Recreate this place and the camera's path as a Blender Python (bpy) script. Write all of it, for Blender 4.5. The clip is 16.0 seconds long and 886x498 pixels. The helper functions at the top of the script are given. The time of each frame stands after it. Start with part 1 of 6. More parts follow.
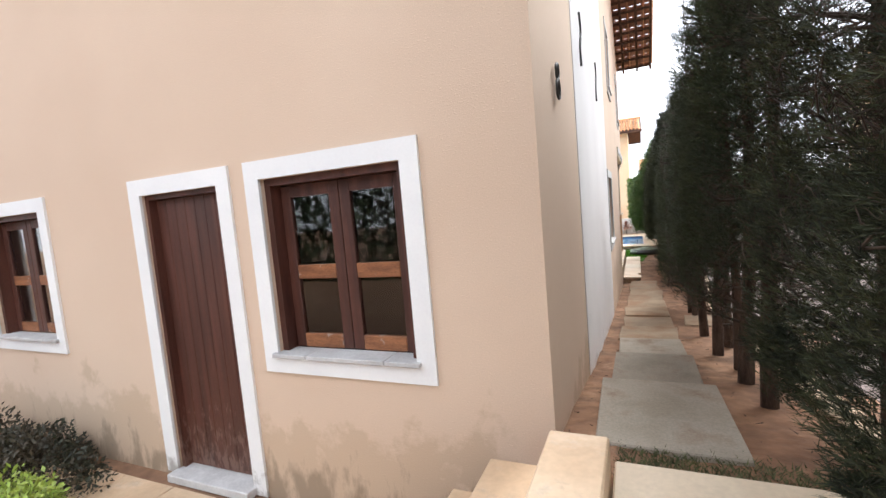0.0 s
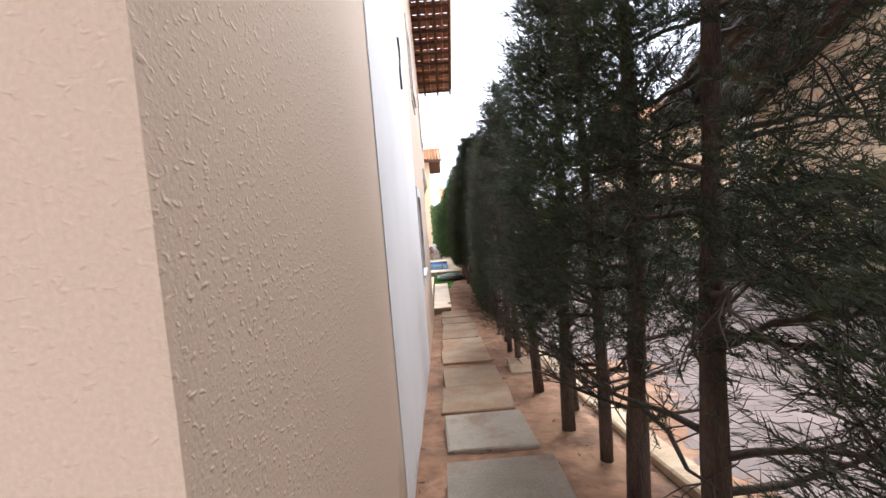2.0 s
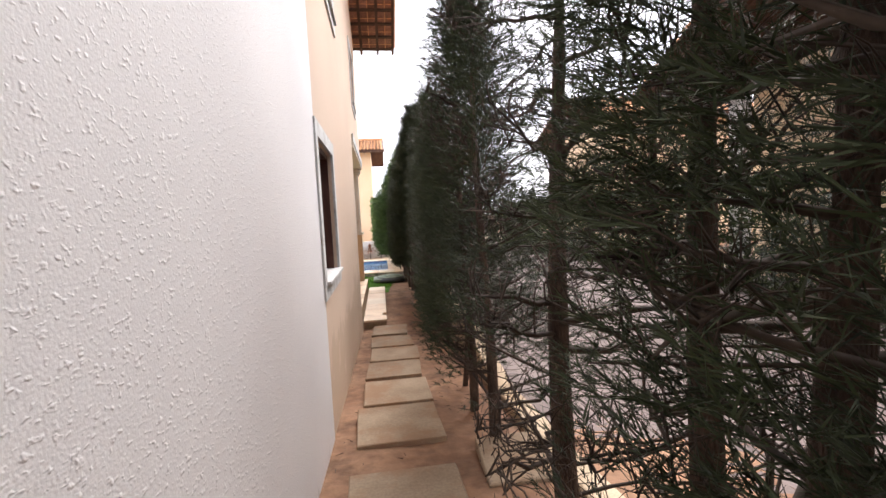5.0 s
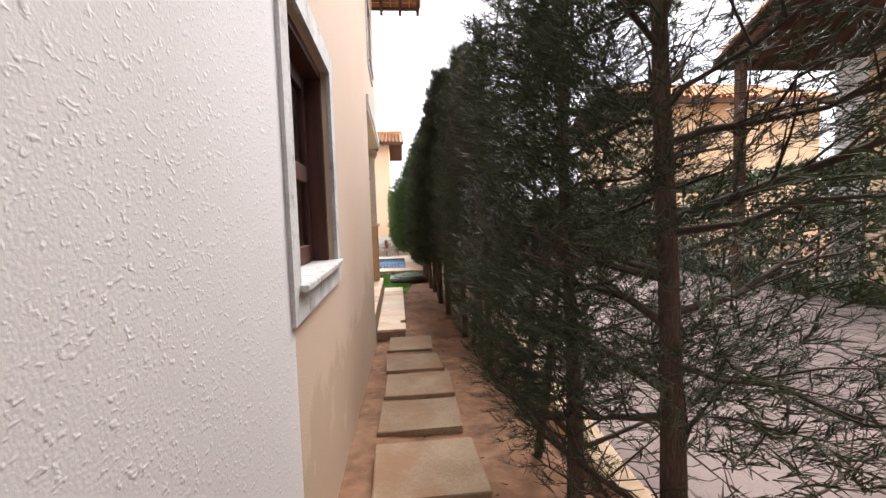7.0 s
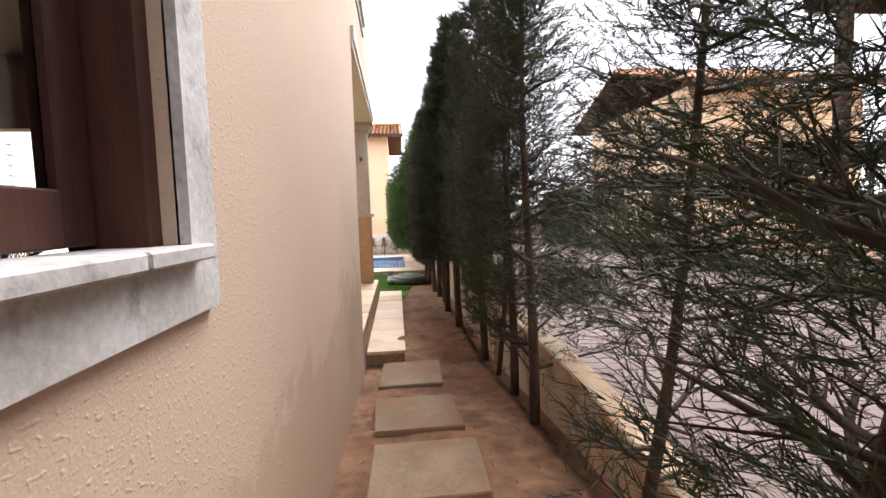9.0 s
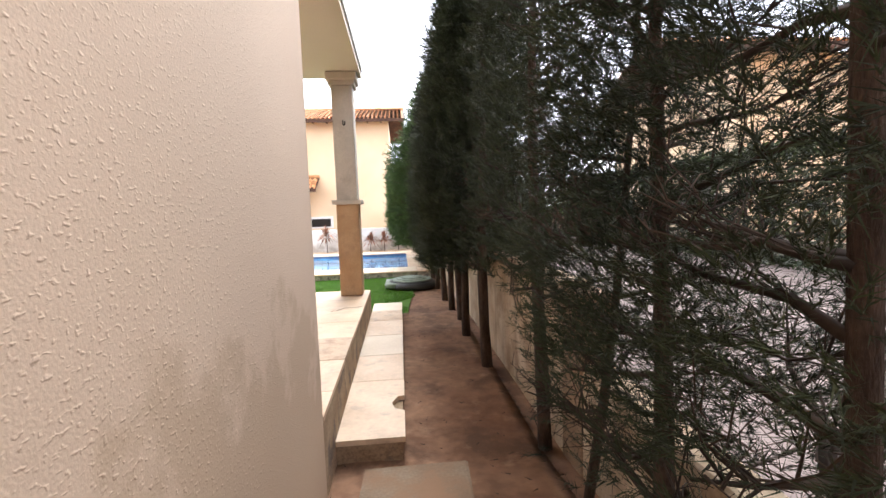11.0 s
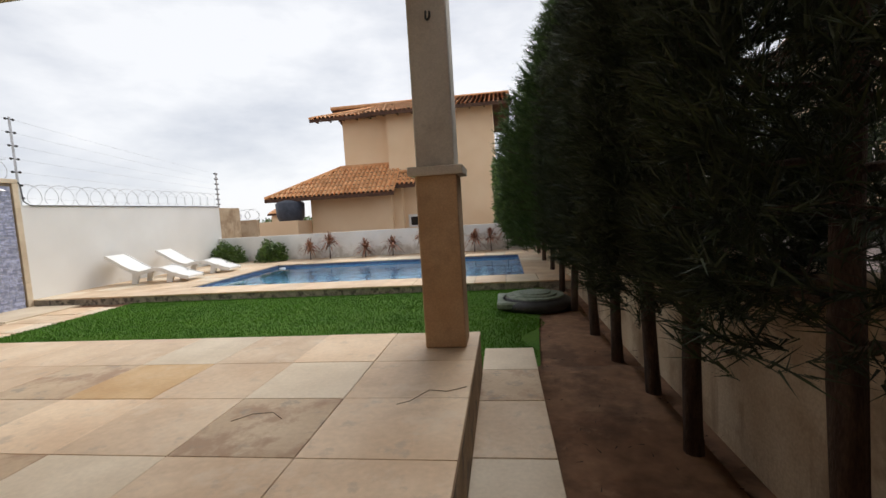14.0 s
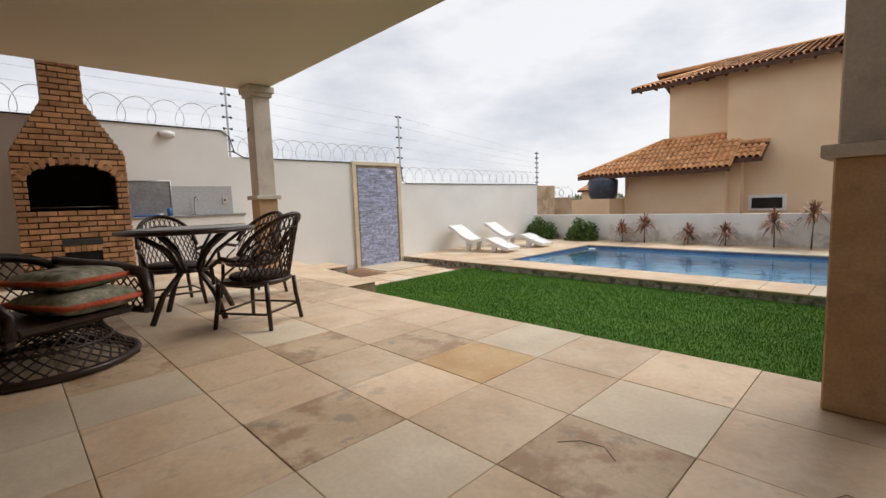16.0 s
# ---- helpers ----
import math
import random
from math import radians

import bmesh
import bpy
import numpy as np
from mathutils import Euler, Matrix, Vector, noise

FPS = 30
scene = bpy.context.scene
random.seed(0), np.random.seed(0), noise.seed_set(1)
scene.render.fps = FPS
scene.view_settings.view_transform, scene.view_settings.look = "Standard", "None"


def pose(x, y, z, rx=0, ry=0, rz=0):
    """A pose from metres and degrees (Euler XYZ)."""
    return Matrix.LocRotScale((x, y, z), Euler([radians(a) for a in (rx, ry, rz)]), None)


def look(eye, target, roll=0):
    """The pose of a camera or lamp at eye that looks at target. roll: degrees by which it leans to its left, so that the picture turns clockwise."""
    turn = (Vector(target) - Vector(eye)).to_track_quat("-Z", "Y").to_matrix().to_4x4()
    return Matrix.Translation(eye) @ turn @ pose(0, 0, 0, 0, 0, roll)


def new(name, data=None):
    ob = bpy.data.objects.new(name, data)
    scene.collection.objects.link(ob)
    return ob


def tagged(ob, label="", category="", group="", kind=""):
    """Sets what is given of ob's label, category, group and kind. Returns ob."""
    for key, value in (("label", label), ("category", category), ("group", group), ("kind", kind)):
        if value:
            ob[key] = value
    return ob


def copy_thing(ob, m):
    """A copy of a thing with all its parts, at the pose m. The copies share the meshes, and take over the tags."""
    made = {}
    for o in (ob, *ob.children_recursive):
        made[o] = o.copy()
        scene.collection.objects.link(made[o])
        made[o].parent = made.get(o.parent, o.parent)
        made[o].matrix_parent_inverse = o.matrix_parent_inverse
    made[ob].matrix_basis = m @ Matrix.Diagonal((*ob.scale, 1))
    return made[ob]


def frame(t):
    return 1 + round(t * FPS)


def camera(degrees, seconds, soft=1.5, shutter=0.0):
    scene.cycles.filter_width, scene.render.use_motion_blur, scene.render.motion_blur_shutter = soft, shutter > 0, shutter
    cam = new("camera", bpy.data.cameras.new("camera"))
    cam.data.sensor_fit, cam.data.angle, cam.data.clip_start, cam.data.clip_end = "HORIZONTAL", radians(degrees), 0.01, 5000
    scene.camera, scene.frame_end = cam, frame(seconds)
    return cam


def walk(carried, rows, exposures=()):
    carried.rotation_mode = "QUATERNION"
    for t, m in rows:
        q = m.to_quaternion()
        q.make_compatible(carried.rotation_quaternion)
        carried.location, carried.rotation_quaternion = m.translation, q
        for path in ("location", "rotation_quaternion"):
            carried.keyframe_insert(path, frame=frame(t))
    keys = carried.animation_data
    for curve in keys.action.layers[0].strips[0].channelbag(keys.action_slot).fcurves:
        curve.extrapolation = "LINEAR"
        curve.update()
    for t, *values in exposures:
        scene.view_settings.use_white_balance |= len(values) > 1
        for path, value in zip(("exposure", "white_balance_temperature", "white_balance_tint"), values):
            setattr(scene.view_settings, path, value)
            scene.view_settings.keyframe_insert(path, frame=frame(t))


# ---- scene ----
cam = camera(89.7, 16.0)
PATH = [
    (0, (0.417, -2.13, 1.909), (-0.388, -0.308, 1.732), -4.9),
    (0.5, (0.376, -1.699, 1.914), (-0.259, 0.191, 1.755), -4.4),
    (1, (0.313, -1.3, 1.869), (-0.096, 0.654, 1.739), -4.0),
    (1.5, (0.268, -0.851, 1.862), (0.231, 1.145, 1.739), -3.9),
    (2, (0.244, -0.388, 1.862), (0.262, 1.608, 1.731), -4.6),
    (2.5, (0.257, 0.138, 1.842), (0.426, 2.126, 1.699), -4.1),
    (3, (0.275, 0.543, 1.825), (0.573, 2.514, 1.666), -4.2),
    (5.5, (0.444, 2.581, 1.532), (0.693, 4.56, 1.39), -2.2),
    (6, (0.405, 2.993, 1.497), (0.615, 4.977, 1.354), -2.2),
    (6.5, (0.388, 3.422, 1.421), (0.592, 5.407, 1.276), -2.1),
    (7, (0.37, 3.87, 1.37), (0.569, 5.855, 1.227), -1.8),
    (7.5, (0.367, 4.29, 1.312), (0.582, 6.273, 1.166), -1.8),
    (8, (0.381, 4.705, 1.255), (0.585, 6.69, 1.117), -1.5),
    (10.5, (0.424, 7.289, 1.136), (0.618, 9.272, 0.965), -2.1),
    (11, (0.465, 7.902, 1.106), (0.65, 9.885, 0.93), -1.9),
    (11.5, (0.5, 8.452, 1.053), (0.686, 10.437, 0.893), -1.7),
    (12, (0.553, 8.904, 1.055), (0.712, 10.891, 0.889), -2.0),
    (12.5, (0.438, 9.53, 1.03), (0.613, 11.517, 0.882), -2.2),
    (13, (0.388, 10.154, 0.948), (0.504, 12.145, 0.793), -2.8),
    (13.5, (0.357, 10.488, 0.947), (0.223, 12.477, 0.787), -3.4),
    (14, (0.219, 10.805, 0.962), (-0.052, 12.78, 0.795), -3.5),
    (14.5, (0.028, 10.963, 1.011), (-0.621, 12.842, 0.786), -2.5),
    (15, (-0.114, 11.05, 1.005), (-1.246, 12.637, 0.554), -2.8),
    (15.5, (-0.141, 11.097, 1.059), (-1.519, 12.489, 0.655), -1.8),
    (16, (-0.143, 11.103, 1.074), (-1.567, 12.491, 0.866), -2.0),
]
walk(cam, [(t, look(eye, target, roll)) for t, eye, target, roll in PATH],
     exposures=[(0.0, 1.5, 6100, 10), (0.5, 1.5, 6000, 11), (1.0, 1.4, 5950, 12), (1.8, 1.5, 5900, 13), (2.5, 1.93, 6050, 13), (3.2, 1.95, 6050, 13), (5.5, 1.42, 6450, 16), (8.0, 1.45, 6500, 16), (10.5, 1.75, 6150, 14), (11.5, 1.8, 6050, 11), (12.5, 1.5, 6200, 10), (13.1, 0.05, 6400, 10), (13.6, -0.08, 6400, 10), (14.4, -0.02, 6400, 10), (15.0, 0.1, 6400, 10), (15.5, -0.12, 6450, 11), (16.0, -0.15, 6450, 11)])

# world and sun: bright overcast sky
world = bpy.data.worlds.new("world")
scene.world = world
world.use_nodes = True
wn, wl = world.node_tree.nodes, world.node_tree.links
wn.clear()
w_out, w_bg = wn.new("ShaderNodeOutputWorld"), wn.new("ShaderNodeBackground")
w_sky = wn.new("ShaderNodeTexSky")
w_sky.sky_type, w_sky.sun_disc = "NISHITA", False
w_sky.sun_elevation, w_sky.sun_rotation = radians(46), radians(20)
w_co, w_map = wn.new("ShaderNodeTexCoord"), wn.new("ShaderNodeMapping")
w_map.inputs["Scale"].default_value = (1.0, 1.0, 2.6)
w_noise, w_ramp = wn.new("ShaderNodeTexNoise"), wn.new("ShaderNodeValToRGB")
w_noise.inputs["Scale"].default_value, w_noise.inputs["Detail"].default_value = 2.6, 7
w_noise.inputs["Roughness"].default_value = 0.55
w_ramp.color_ramp.elements[0].position, w_ramp.color_ramp.elements[0].color = 0.30, (7.0, 7.3, 8.0, 1)
w_ramp.color_ramp.elements[1].position, w_ramp.color_ramp.elements[1].color = 0.58, (10.8, 10.8, 10.9, 1)
w_mix = wn.new("ShaderNodeMix")
w_mix.data_type = "RGBA"
w_mix.inputs[0].default_value = 0.9
wl.new(w_co.outputs["Generated"], w_map.inputs[0])
wl.new(w_map.outputs[0], w_noise.inputs["Vector"])
wl.new(w_noise.outputs[0], w_ramp.inputs[0])
wl.new(w_sky.outputs[0], w_mix.inputs[6])
wl.new(w_ramp.outputs[0], w_mix.inputs[7])
wl.new(w_mix.outputs[2], w_bg.inputs[0])
w_bg.inputs[1].default_value = 0.1
wl.new(w_bg.outputs[0], w_out.inputs[0])

sun = new("sun", bpy.data.lights.new("sun", "SUN"))
sun.data.energy, sun.data.angle, sun.data.color = 3.0, radians(40), (1.0, 0.96, 0.9)
sun.matrix_world = look((3, 8, 9), (0, 0, 0))


# ---- materials ----
def mat(name, a, b, rough=0.8, big=1.5, small=40.0, bump=0.2, bump_dist=0.01, metal=0.0, c=None, spec=0.4, by_object=0.0, by_island=0.0, detail=6, grain=0.25, stretch=(1, 1, 1), fleck=None):
    """Two base colours mixed by a broad noise, a finer grain, and a bump; optional tint by object or island."""
    m = bpy.data.materials.new(name)
    m.use_nodes = True
    n, l = m.node_tree.nodes, m.node_tree.links
    p = n["Principled BSDF"]
    p.inputs["Roughness"].default_value, p.inputs["Metallic"].default_value = rough, metal
    p.inputs["Specular IOR Level"].default_value = spec
    co = n.new("ShaderNodeTexCoord")
    geo = n.new("ShaderNodeNewGeometry")
    mp = n.new("ShaderNodeMapping")
    mp.inputs["Scale"].default_value = stretch
    l.new(geo.outputs["Position"], mp.inputs[0])
    n1, n2 = n.new("ShaderNodeTexNoise"), n.new("ShaderNodeTexNoise")
    n1.inputs["Scale"].default_value, n1.inputs["Detail"].default_value = big, detail
    n2.inputs["Scale"].default_value, n2.inputs["Detail"].default_value = small, 4
    l.new(mp.outputs[0], n1.inputs["Vector"])
    l.new(mp.outputs[0], n2.inputs["Vector"])
    r = n.new("ShaderNodeValToRGB")
    r.color_ramp.elements[0].position, r.color_ramp.elements[0].color = 0.35, (*a, 1)
    r.color_ramp.elements[1].position, r.color_ramp.elements[1].color = 0.65, (*b, 1)
    if c:
        e = r.color_ramp.elements.new(0.78)
        e.color = (*c, 1)
    l.new(n1.outputs[0], r.inputs[0])
    g = n.new("ShaderNodeMix")
    g.data_type, g.blend_type = "RGBA", "MULTIPLY"
    g.inputs[0].default_value = 1.0
    gr = n.new("ShaderNodeMapRange")
    gr.inputs[1].default_value, gr.inputs[2].default_value = 0.3, 0.7
    gr.inputs[3].default_value, gr.inputs[4].default_value = 1 - grain, 1 + grain
    l.new(n2.outputs[0], gr.inputs[0])
    l.new(r.outputs[0], g.inputs[6])
    l.new(gr.outputs[0], g.inputs[7])
    last = g.outputs[2]
    for amount, src in ((by_object, n.new("ShaderNodeObjectInfo").outputs["Random"]), (by_island, geo.outputs["Random Per Island"])):
        if amount:
            k, mr = n.new("ShaderNodeMix"), n.new("ShaderNodeMapRange")
            k.data_type, k.blend_type = "RGBA", "MULTIPLY"
            k.inputs[0].default_value = 1.0
            mr.inputs[3].default_value, mr.inputs[4].default_value = 1 - amount, 1 + amount
            l.new(src, mr.inputs[0])
            l.new(last, k.inputs[6])
            l.new(mr.outputs[0], k.inputs[7])
            last = k.outputs[2]
    l.new(last, p.inputs["Base Color"])
    if bump:
        bp = n.new("ShaderNodeBump")
        bp.inputs["Strength"].default_value, bp.inputs["Distance"].default_value = bump, bump_dist
        l.new(n2.outputs[0], bp.inputs["Height"])
        l.new(bp.outputs[0], p.inputs["Normal"])
    m["mix_out"] = last.node.name
    return m


def stain(m, colour, scale, lo, hi, zlo=None, zhi=None, slope=0.0, stretch=(1, 1, 1), amount=0.8):
    """Lays patches of dirt with a shape of their own over a material; zlo..zhi: the height in which they grow."""
    n, l = m.node_tree.nodes, m.node_tree.links
    p = n["Principled BSDF"]
    src = p.inputs["Base Color"].links[0].from_socket
    geo, mp, t = n.new("ShaderNodeNewGeometry"), n.new("ShaderNodeMapping"), n.new("ShaderNodeTexNoise")
    mp.inputs["Scale"].default_value = stretch
    t.inputs["Scale"].default_value, t.inputs["Detail"].default_value, t.inputs["Roughness"].default_value = scale, 8, 0.65
    l.new(geo.outputs["Position"], mp.inputs[0])
    l.new(mp.outputs[0], t.inputs["Vector"])
    val = t.outputs[0]
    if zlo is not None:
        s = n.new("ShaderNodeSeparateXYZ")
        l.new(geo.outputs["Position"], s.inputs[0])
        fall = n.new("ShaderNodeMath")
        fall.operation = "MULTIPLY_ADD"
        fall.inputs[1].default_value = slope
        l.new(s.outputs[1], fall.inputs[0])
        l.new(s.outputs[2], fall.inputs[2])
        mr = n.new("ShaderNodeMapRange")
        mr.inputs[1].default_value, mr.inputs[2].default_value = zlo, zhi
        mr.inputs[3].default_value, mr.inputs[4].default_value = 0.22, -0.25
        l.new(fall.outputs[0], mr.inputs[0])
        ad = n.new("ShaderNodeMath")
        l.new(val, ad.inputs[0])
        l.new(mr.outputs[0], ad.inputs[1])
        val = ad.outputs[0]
    r = n.new("ShaderNodeMapRange")
    r.inputs[1].default_value, r.inputs[2].default_value, r.inputs[4].default_value = lo, hi, amount
    l.new(val, r.inputs[0])
    k = n.new("ShaderNodeMix")
    k.data_type = "RGBA"
    k.inputs[7].default_value = (*colour, 1)
    l.new(r.outputs[0], k.inputs[0])
    l.new(src, k.inputs[6])
    l.new(k.outputs[2], p.inputs["Base Color"])
    return m


def lumps(m, scale, strength, dist):
    """Coarse thrown-plaster relief: a second bump under the first."""
    n, l = m.node_tree.nodes, m.node_tree.links
    bp = next(x for x in n if x.bl_idname == "ShaderNodeBump")
    geo, v = n.new("ShaderNodeNewGeometry"), n.new("ShaderNodeTexNoise")
    v.inputs["Scale"].default_value, v.inputs["Detail"].default_value, v.inputs["Distortion"].default_value = scale, 1.5, 0.25
    r = n.new("ShaderNodeMapRange")
    r.inputs[1].default_value, r.inputs[2].default_value = 0.55, 0.80
    r.interpolation_type = "SMOOTHSTEP"
    mp = n.new("ShaderNodeMapping")
    mp.inputs["Scale"].default_value = (0.75, 0.75, 1.15)
    b2 = n.new("ShaderNodeBump")
    b2.inputs["Strength"].default_value, b2.inputs["Distance"].default_value = strength, dist
    l.new(geo.outputs["Position"], mp.inputs[0])
    l.new(mp.outputs[0], v.inputs["Vector"])
    l.new(v.outputs[0], r.inputs[0])
    l.new(r.outputs[0], b2.inputs["Height"])
    l.new(b2.outputs[0], bp.inputs["Normal"])
    return m


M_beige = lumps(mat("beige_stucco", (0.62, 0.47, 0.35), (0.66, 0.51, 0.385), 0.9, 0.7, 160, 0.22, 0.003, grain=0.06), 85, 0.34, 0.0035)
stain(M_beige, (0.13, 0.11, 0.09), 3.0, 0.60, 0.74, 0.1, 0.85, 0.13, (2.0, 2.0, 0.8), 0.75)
stain(M_beige, (0.42, 0.30, 0.19), 2.2, 0.54, 0.62, 0.3, 1.3, 0.0, (1, 1, 1), 0.45)
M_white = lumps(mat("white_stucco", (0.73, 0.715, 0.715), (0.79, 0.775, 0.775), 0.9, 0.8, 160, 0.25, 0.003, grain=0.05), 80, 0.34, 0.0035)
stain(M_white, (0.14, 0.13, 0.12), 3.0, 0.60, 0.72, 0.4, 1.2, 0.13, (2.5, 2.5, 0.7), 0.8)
M_trim = stain(mat("white_trim", (0.76, 0.76, 0.76), (0.81, 0.81, 0.80), 0.7, 2, 60, 0.08, 0.003, grain=0.015), (0.55, 0.53, 0.50), 5, 0.62, 0.76, amount=0.3)
M_trim_foot = stain(mat("white_trim_dirty_foot", (0.76, 0.76, 0.76), (0.81, 0.81, 0.80), 0.7, 2, 60, 0.08, 0.003, grain=0.015), (0.30, 0.28, 0.25), 7, 0.56, 0.70, 0.0, 0.55, 0.0, (1, 1, 1), 0.8)
M_trim_old = stain(mat("weathered_trim", (0.52, 0.51, 0.49), (0.66, 0.66, 0.65), 0.85, 5, 70, 0.3, 0.004, grain=0.12), (0.25, 0.23, 0.21), 14, 0.55, 0.68, amount=0.7)
M_lotwall = stain(mat("lot_wall_white", (0.76, 0.755, 0.735), (0.81, 0.805, 0.785), 0.88, 1.2, 90, 0.2, 0.004, grain=0.05), (0.36, 0.31, 0.23), 1.6, 0.62, 0.78, -0.9, 0.5, 0.0, (1, 1, 1), 0.5)
M_farwall = stain(mat("far_wall_white", (0.76, 0.75, 0.72), (0.83, 0.82, 0.80), 0.88, 2.2, 60, 0.2, 0.004, grain=0.08), (0.36, 0.32, 0.27), 2.5, 0.56, 0.72, -0.6, 0.9, 0.0, (1, 1, 1), 0.6)
M_kerb = stain(mat("retaining_wall_plaster", (0.42, 0.31, 0.20), (0.54, 0.43, 0.30), 0.92, 2.5, 60, 0.3, 0.006, grain=0.12), (0.24, 0.155, 0.09), 2.2, 0.50, 0.64, amount=0.65)
stain(M_kerb, (0.20, 0.13, 0.08), 2.6, 0.54, 0.66, None, None, 0.0, (1.0, 2.2, 0.25), 0.5)
M_pier = stain(mat("pier_plaster", (0.24, 0.16, 0.10), (0.34, 0.24, 0.15), 0.92, 3, 60, 0.3, 0.006, grain=0.15), (0.10, 0.075, 0.055), 4.0, 0.50, 0.64, amount=0.7)
# dark plaster tone that holds the shadow of the wall's top
M_cap_shadow = stain(mat("cap_shadow_plaster", (0.10, 0.08, 0.06), (0.20, 0.16, 0.11), 0.95, 3, 60, 0.3, 0.006), (0.30, 0.24, 0.17), 2.5, 0.56, 0.70, amount=0.6)
M_ceiling = mat("ceiling_paint", (0.62, 0.55, 0.45), (0.66, 0.585, 0.48), 0.85, 0.6, 60, 0.08, 0.003, grain=0.03)
M_pillar = stain(mat("pillar_plaster", (0.56, 0.50, 0.43), (0.64, 0.58, 0.50), 0.9, 3, 80, 0.25, 0.004, grain=0.08), (0.34, 0.29, 0.24), 4, 0.56, 0.7, amount=0.4)
M_pillar_low = stain(mat("pillar_ochre_base", (0.47, 0.30, 0.17), (0.56, 0.38, 0.23), 0.9, 3, 80, 0.25, 0.004, grain=0.1), (0.25, 0.16, 0.1), 4, 0.56, 0.7, amount=0.4)
M_soil = stain(stain(mat("red_soil", (0.20, 0.105, 0.06), (0.31, 0.18, 0.108), 0.97, 1.3, 9, 0.6, 0.03, grain=0.22), (0.11, 0.062, 0.038), 1.9, 0.50, 0.62, amount=0.75), (0.36, 0.235, 0.15), 4.5, 0.58, 0.70, amount=0.5)
M_slab = stain(mat("concrete_slab", (0.25, 0.215, 0.17), (0.34, 0.30, 0.25), 0.93, 3, 80, 0.3, 0.004, by_object=0.22, grain=0.12), (0.18, 0.115, 0.07), 3.0, 0.50, 0.66, amount=0.7)
M_slab_brown = stain(mat("soil_stained_slab", (0.25, 0.18, 0.12), (0.34, 0.26, 0.18), 0.95, 3, 60, 0.3, 0.004, by_object=0.15, grain=0.12), (0.28, 0.165, 0.095), 2.2, 0.46, 0.60, amount=0.8)
M_stone = stain(mat("cream_stone", (0.58, 0.41, 0.26), (0.70, 0.54, 0.375), 0.5, 1.9, 30, 0.12, 0.003, by_object=0.12, grain=0.06), (0.44, 0.31, 0.20), 2.4, 0.53, 0.70, amount=0.55)
stain(M_stone, (0.37, 0.30, 0.235), 6.5, 0.57, 0.66, amount=0.45)
stain(M_stone, (0.70, 0.60, 0.47), 3.3, 0.55, 0.66, amount=0.4)
M_stone_rust = stain(mat("rust_ochre_stone", (0.50, 0.31, 0.14), (0.62, 0.43, 0.23), 0.6, 2.4, 40, 0.12, 0.003, grain=0.06), (0.62, 0.47, 0.30), 3.0, 0.52, 0.66, amount=0.7)
M_stone_ochre = stain(stain(mat("mottled_stone", (0.50, 0.36, 0.23), (0.62, 0.48, 0.33), 0.6, 2.4, 40, 0.12, 0.003, by_object=0.1, grain=0.06), (0.33, 0.20, 0.12), 3.4, 0.49, 0.60, amount=0.75), (0.27, 0.235, 0.19), 5.5, 0.57, 0.64, amount=0.6)
M_stone_grey = stain(mat("pale_cream_stone", (0.61, 0.495, 0.355), (0.71, 0.60, 0.45), 0.5, 2.5, 40, 0.12, 0.003, by_object=0.1, grain=0.05), (0.46, 0.37, 0.27), 2.6, 0.55, 0.70, amount=0.4)
M_sill = stain(mat("grey_stone_sill", (0.44, 0.43, 0.425), (0.55, 0.54, 0.53), 0.7, 5, 50, 0.12, 0.003, by_object=0.06, grain=0.08), (0.26, 0.24, 0.23), 6, 0.60, 0.72, amount=0.5)
M_joint = mat("joint_mortar", (0.20, 0.155, 0.11), (0.30, 0.24, 0.17), 0.95, 6, 80, 0.3, 0.003)
M_riser = stain(mat("stone_riser", (0.30, 0.20, 0.12), (0.42, 0.31, 0.2), 0.9, 4, 60, 0.3, 0.004), (0.12, 0.10, 0.09), 5, 0.5, 0.6, amount=0.7)
M_mossy = stain(mat("mossy_stone_edge", (0.28, 0.26, 0.22), (0.48, 0.44, 0.36), 0.9, 6, 60, 0.4, 0.006), (0.05, 0.05, 0.045), 7, 0.48, 0.6, amount=0.8)
M_wood = stain(mat("dark_red_wood", (0.055, 0.02, 0.014), (0.10, 0.036, 0.024), 0.5, 2.5, 60, 0.25, 0.003, stretch=(6, 6, 0.5), grain=0.2), (0.20, 0.12, 0.09), 9, 0.64, 0.72, 0.1, 1.6, 0.0, (3, 3, 1), 0.6)
M_wood_worn = stain(mat("worn_orange_wood", (0.18, 0.07, 0.03), (0.30, 0.12, 0.05), 0.6, 5, 60, 0.3, 0.003, stretch=(1, 1, 5), grain=0.25), (0.42, 0.36, 0.32), 9, 0.6, 0.66, amount=0.7)
M_rafter = mat("roof_timber", (0.06, 0.03, 0.02), (0.10, 0.05, 0.03), 0.8, 4, 60, 0.3, 0.004)
M_rooftile = stain(mat("clay_roof_tile", (0.62, 0.29, 0.12), (0.78, 0.44, 0.22), 0.85, 2.2, 30, 0.3, 0.006, by_island=0.15, grain=0.12), (0.30, 0.17, 0.10), 1.5, 0.56, 0.72, amount=0.5)
# darker copy of the roof clay, with the eave's shade in its colour
M_tile_under = mat("shaded_tile_underside", (0.20, 0.09, 0.055), (0.34, 0.17, 0.11), 0.9, 5, 40, 0.3, 0.006, by_island=0.25)
M_brick = mat("barbecue_brick", (0.30, 0.155, 0.075), (0.42, 0.235, 0.12), 0.85, 6, 60, 0.3, 0.003, by_object=0.25, grain=0.15)
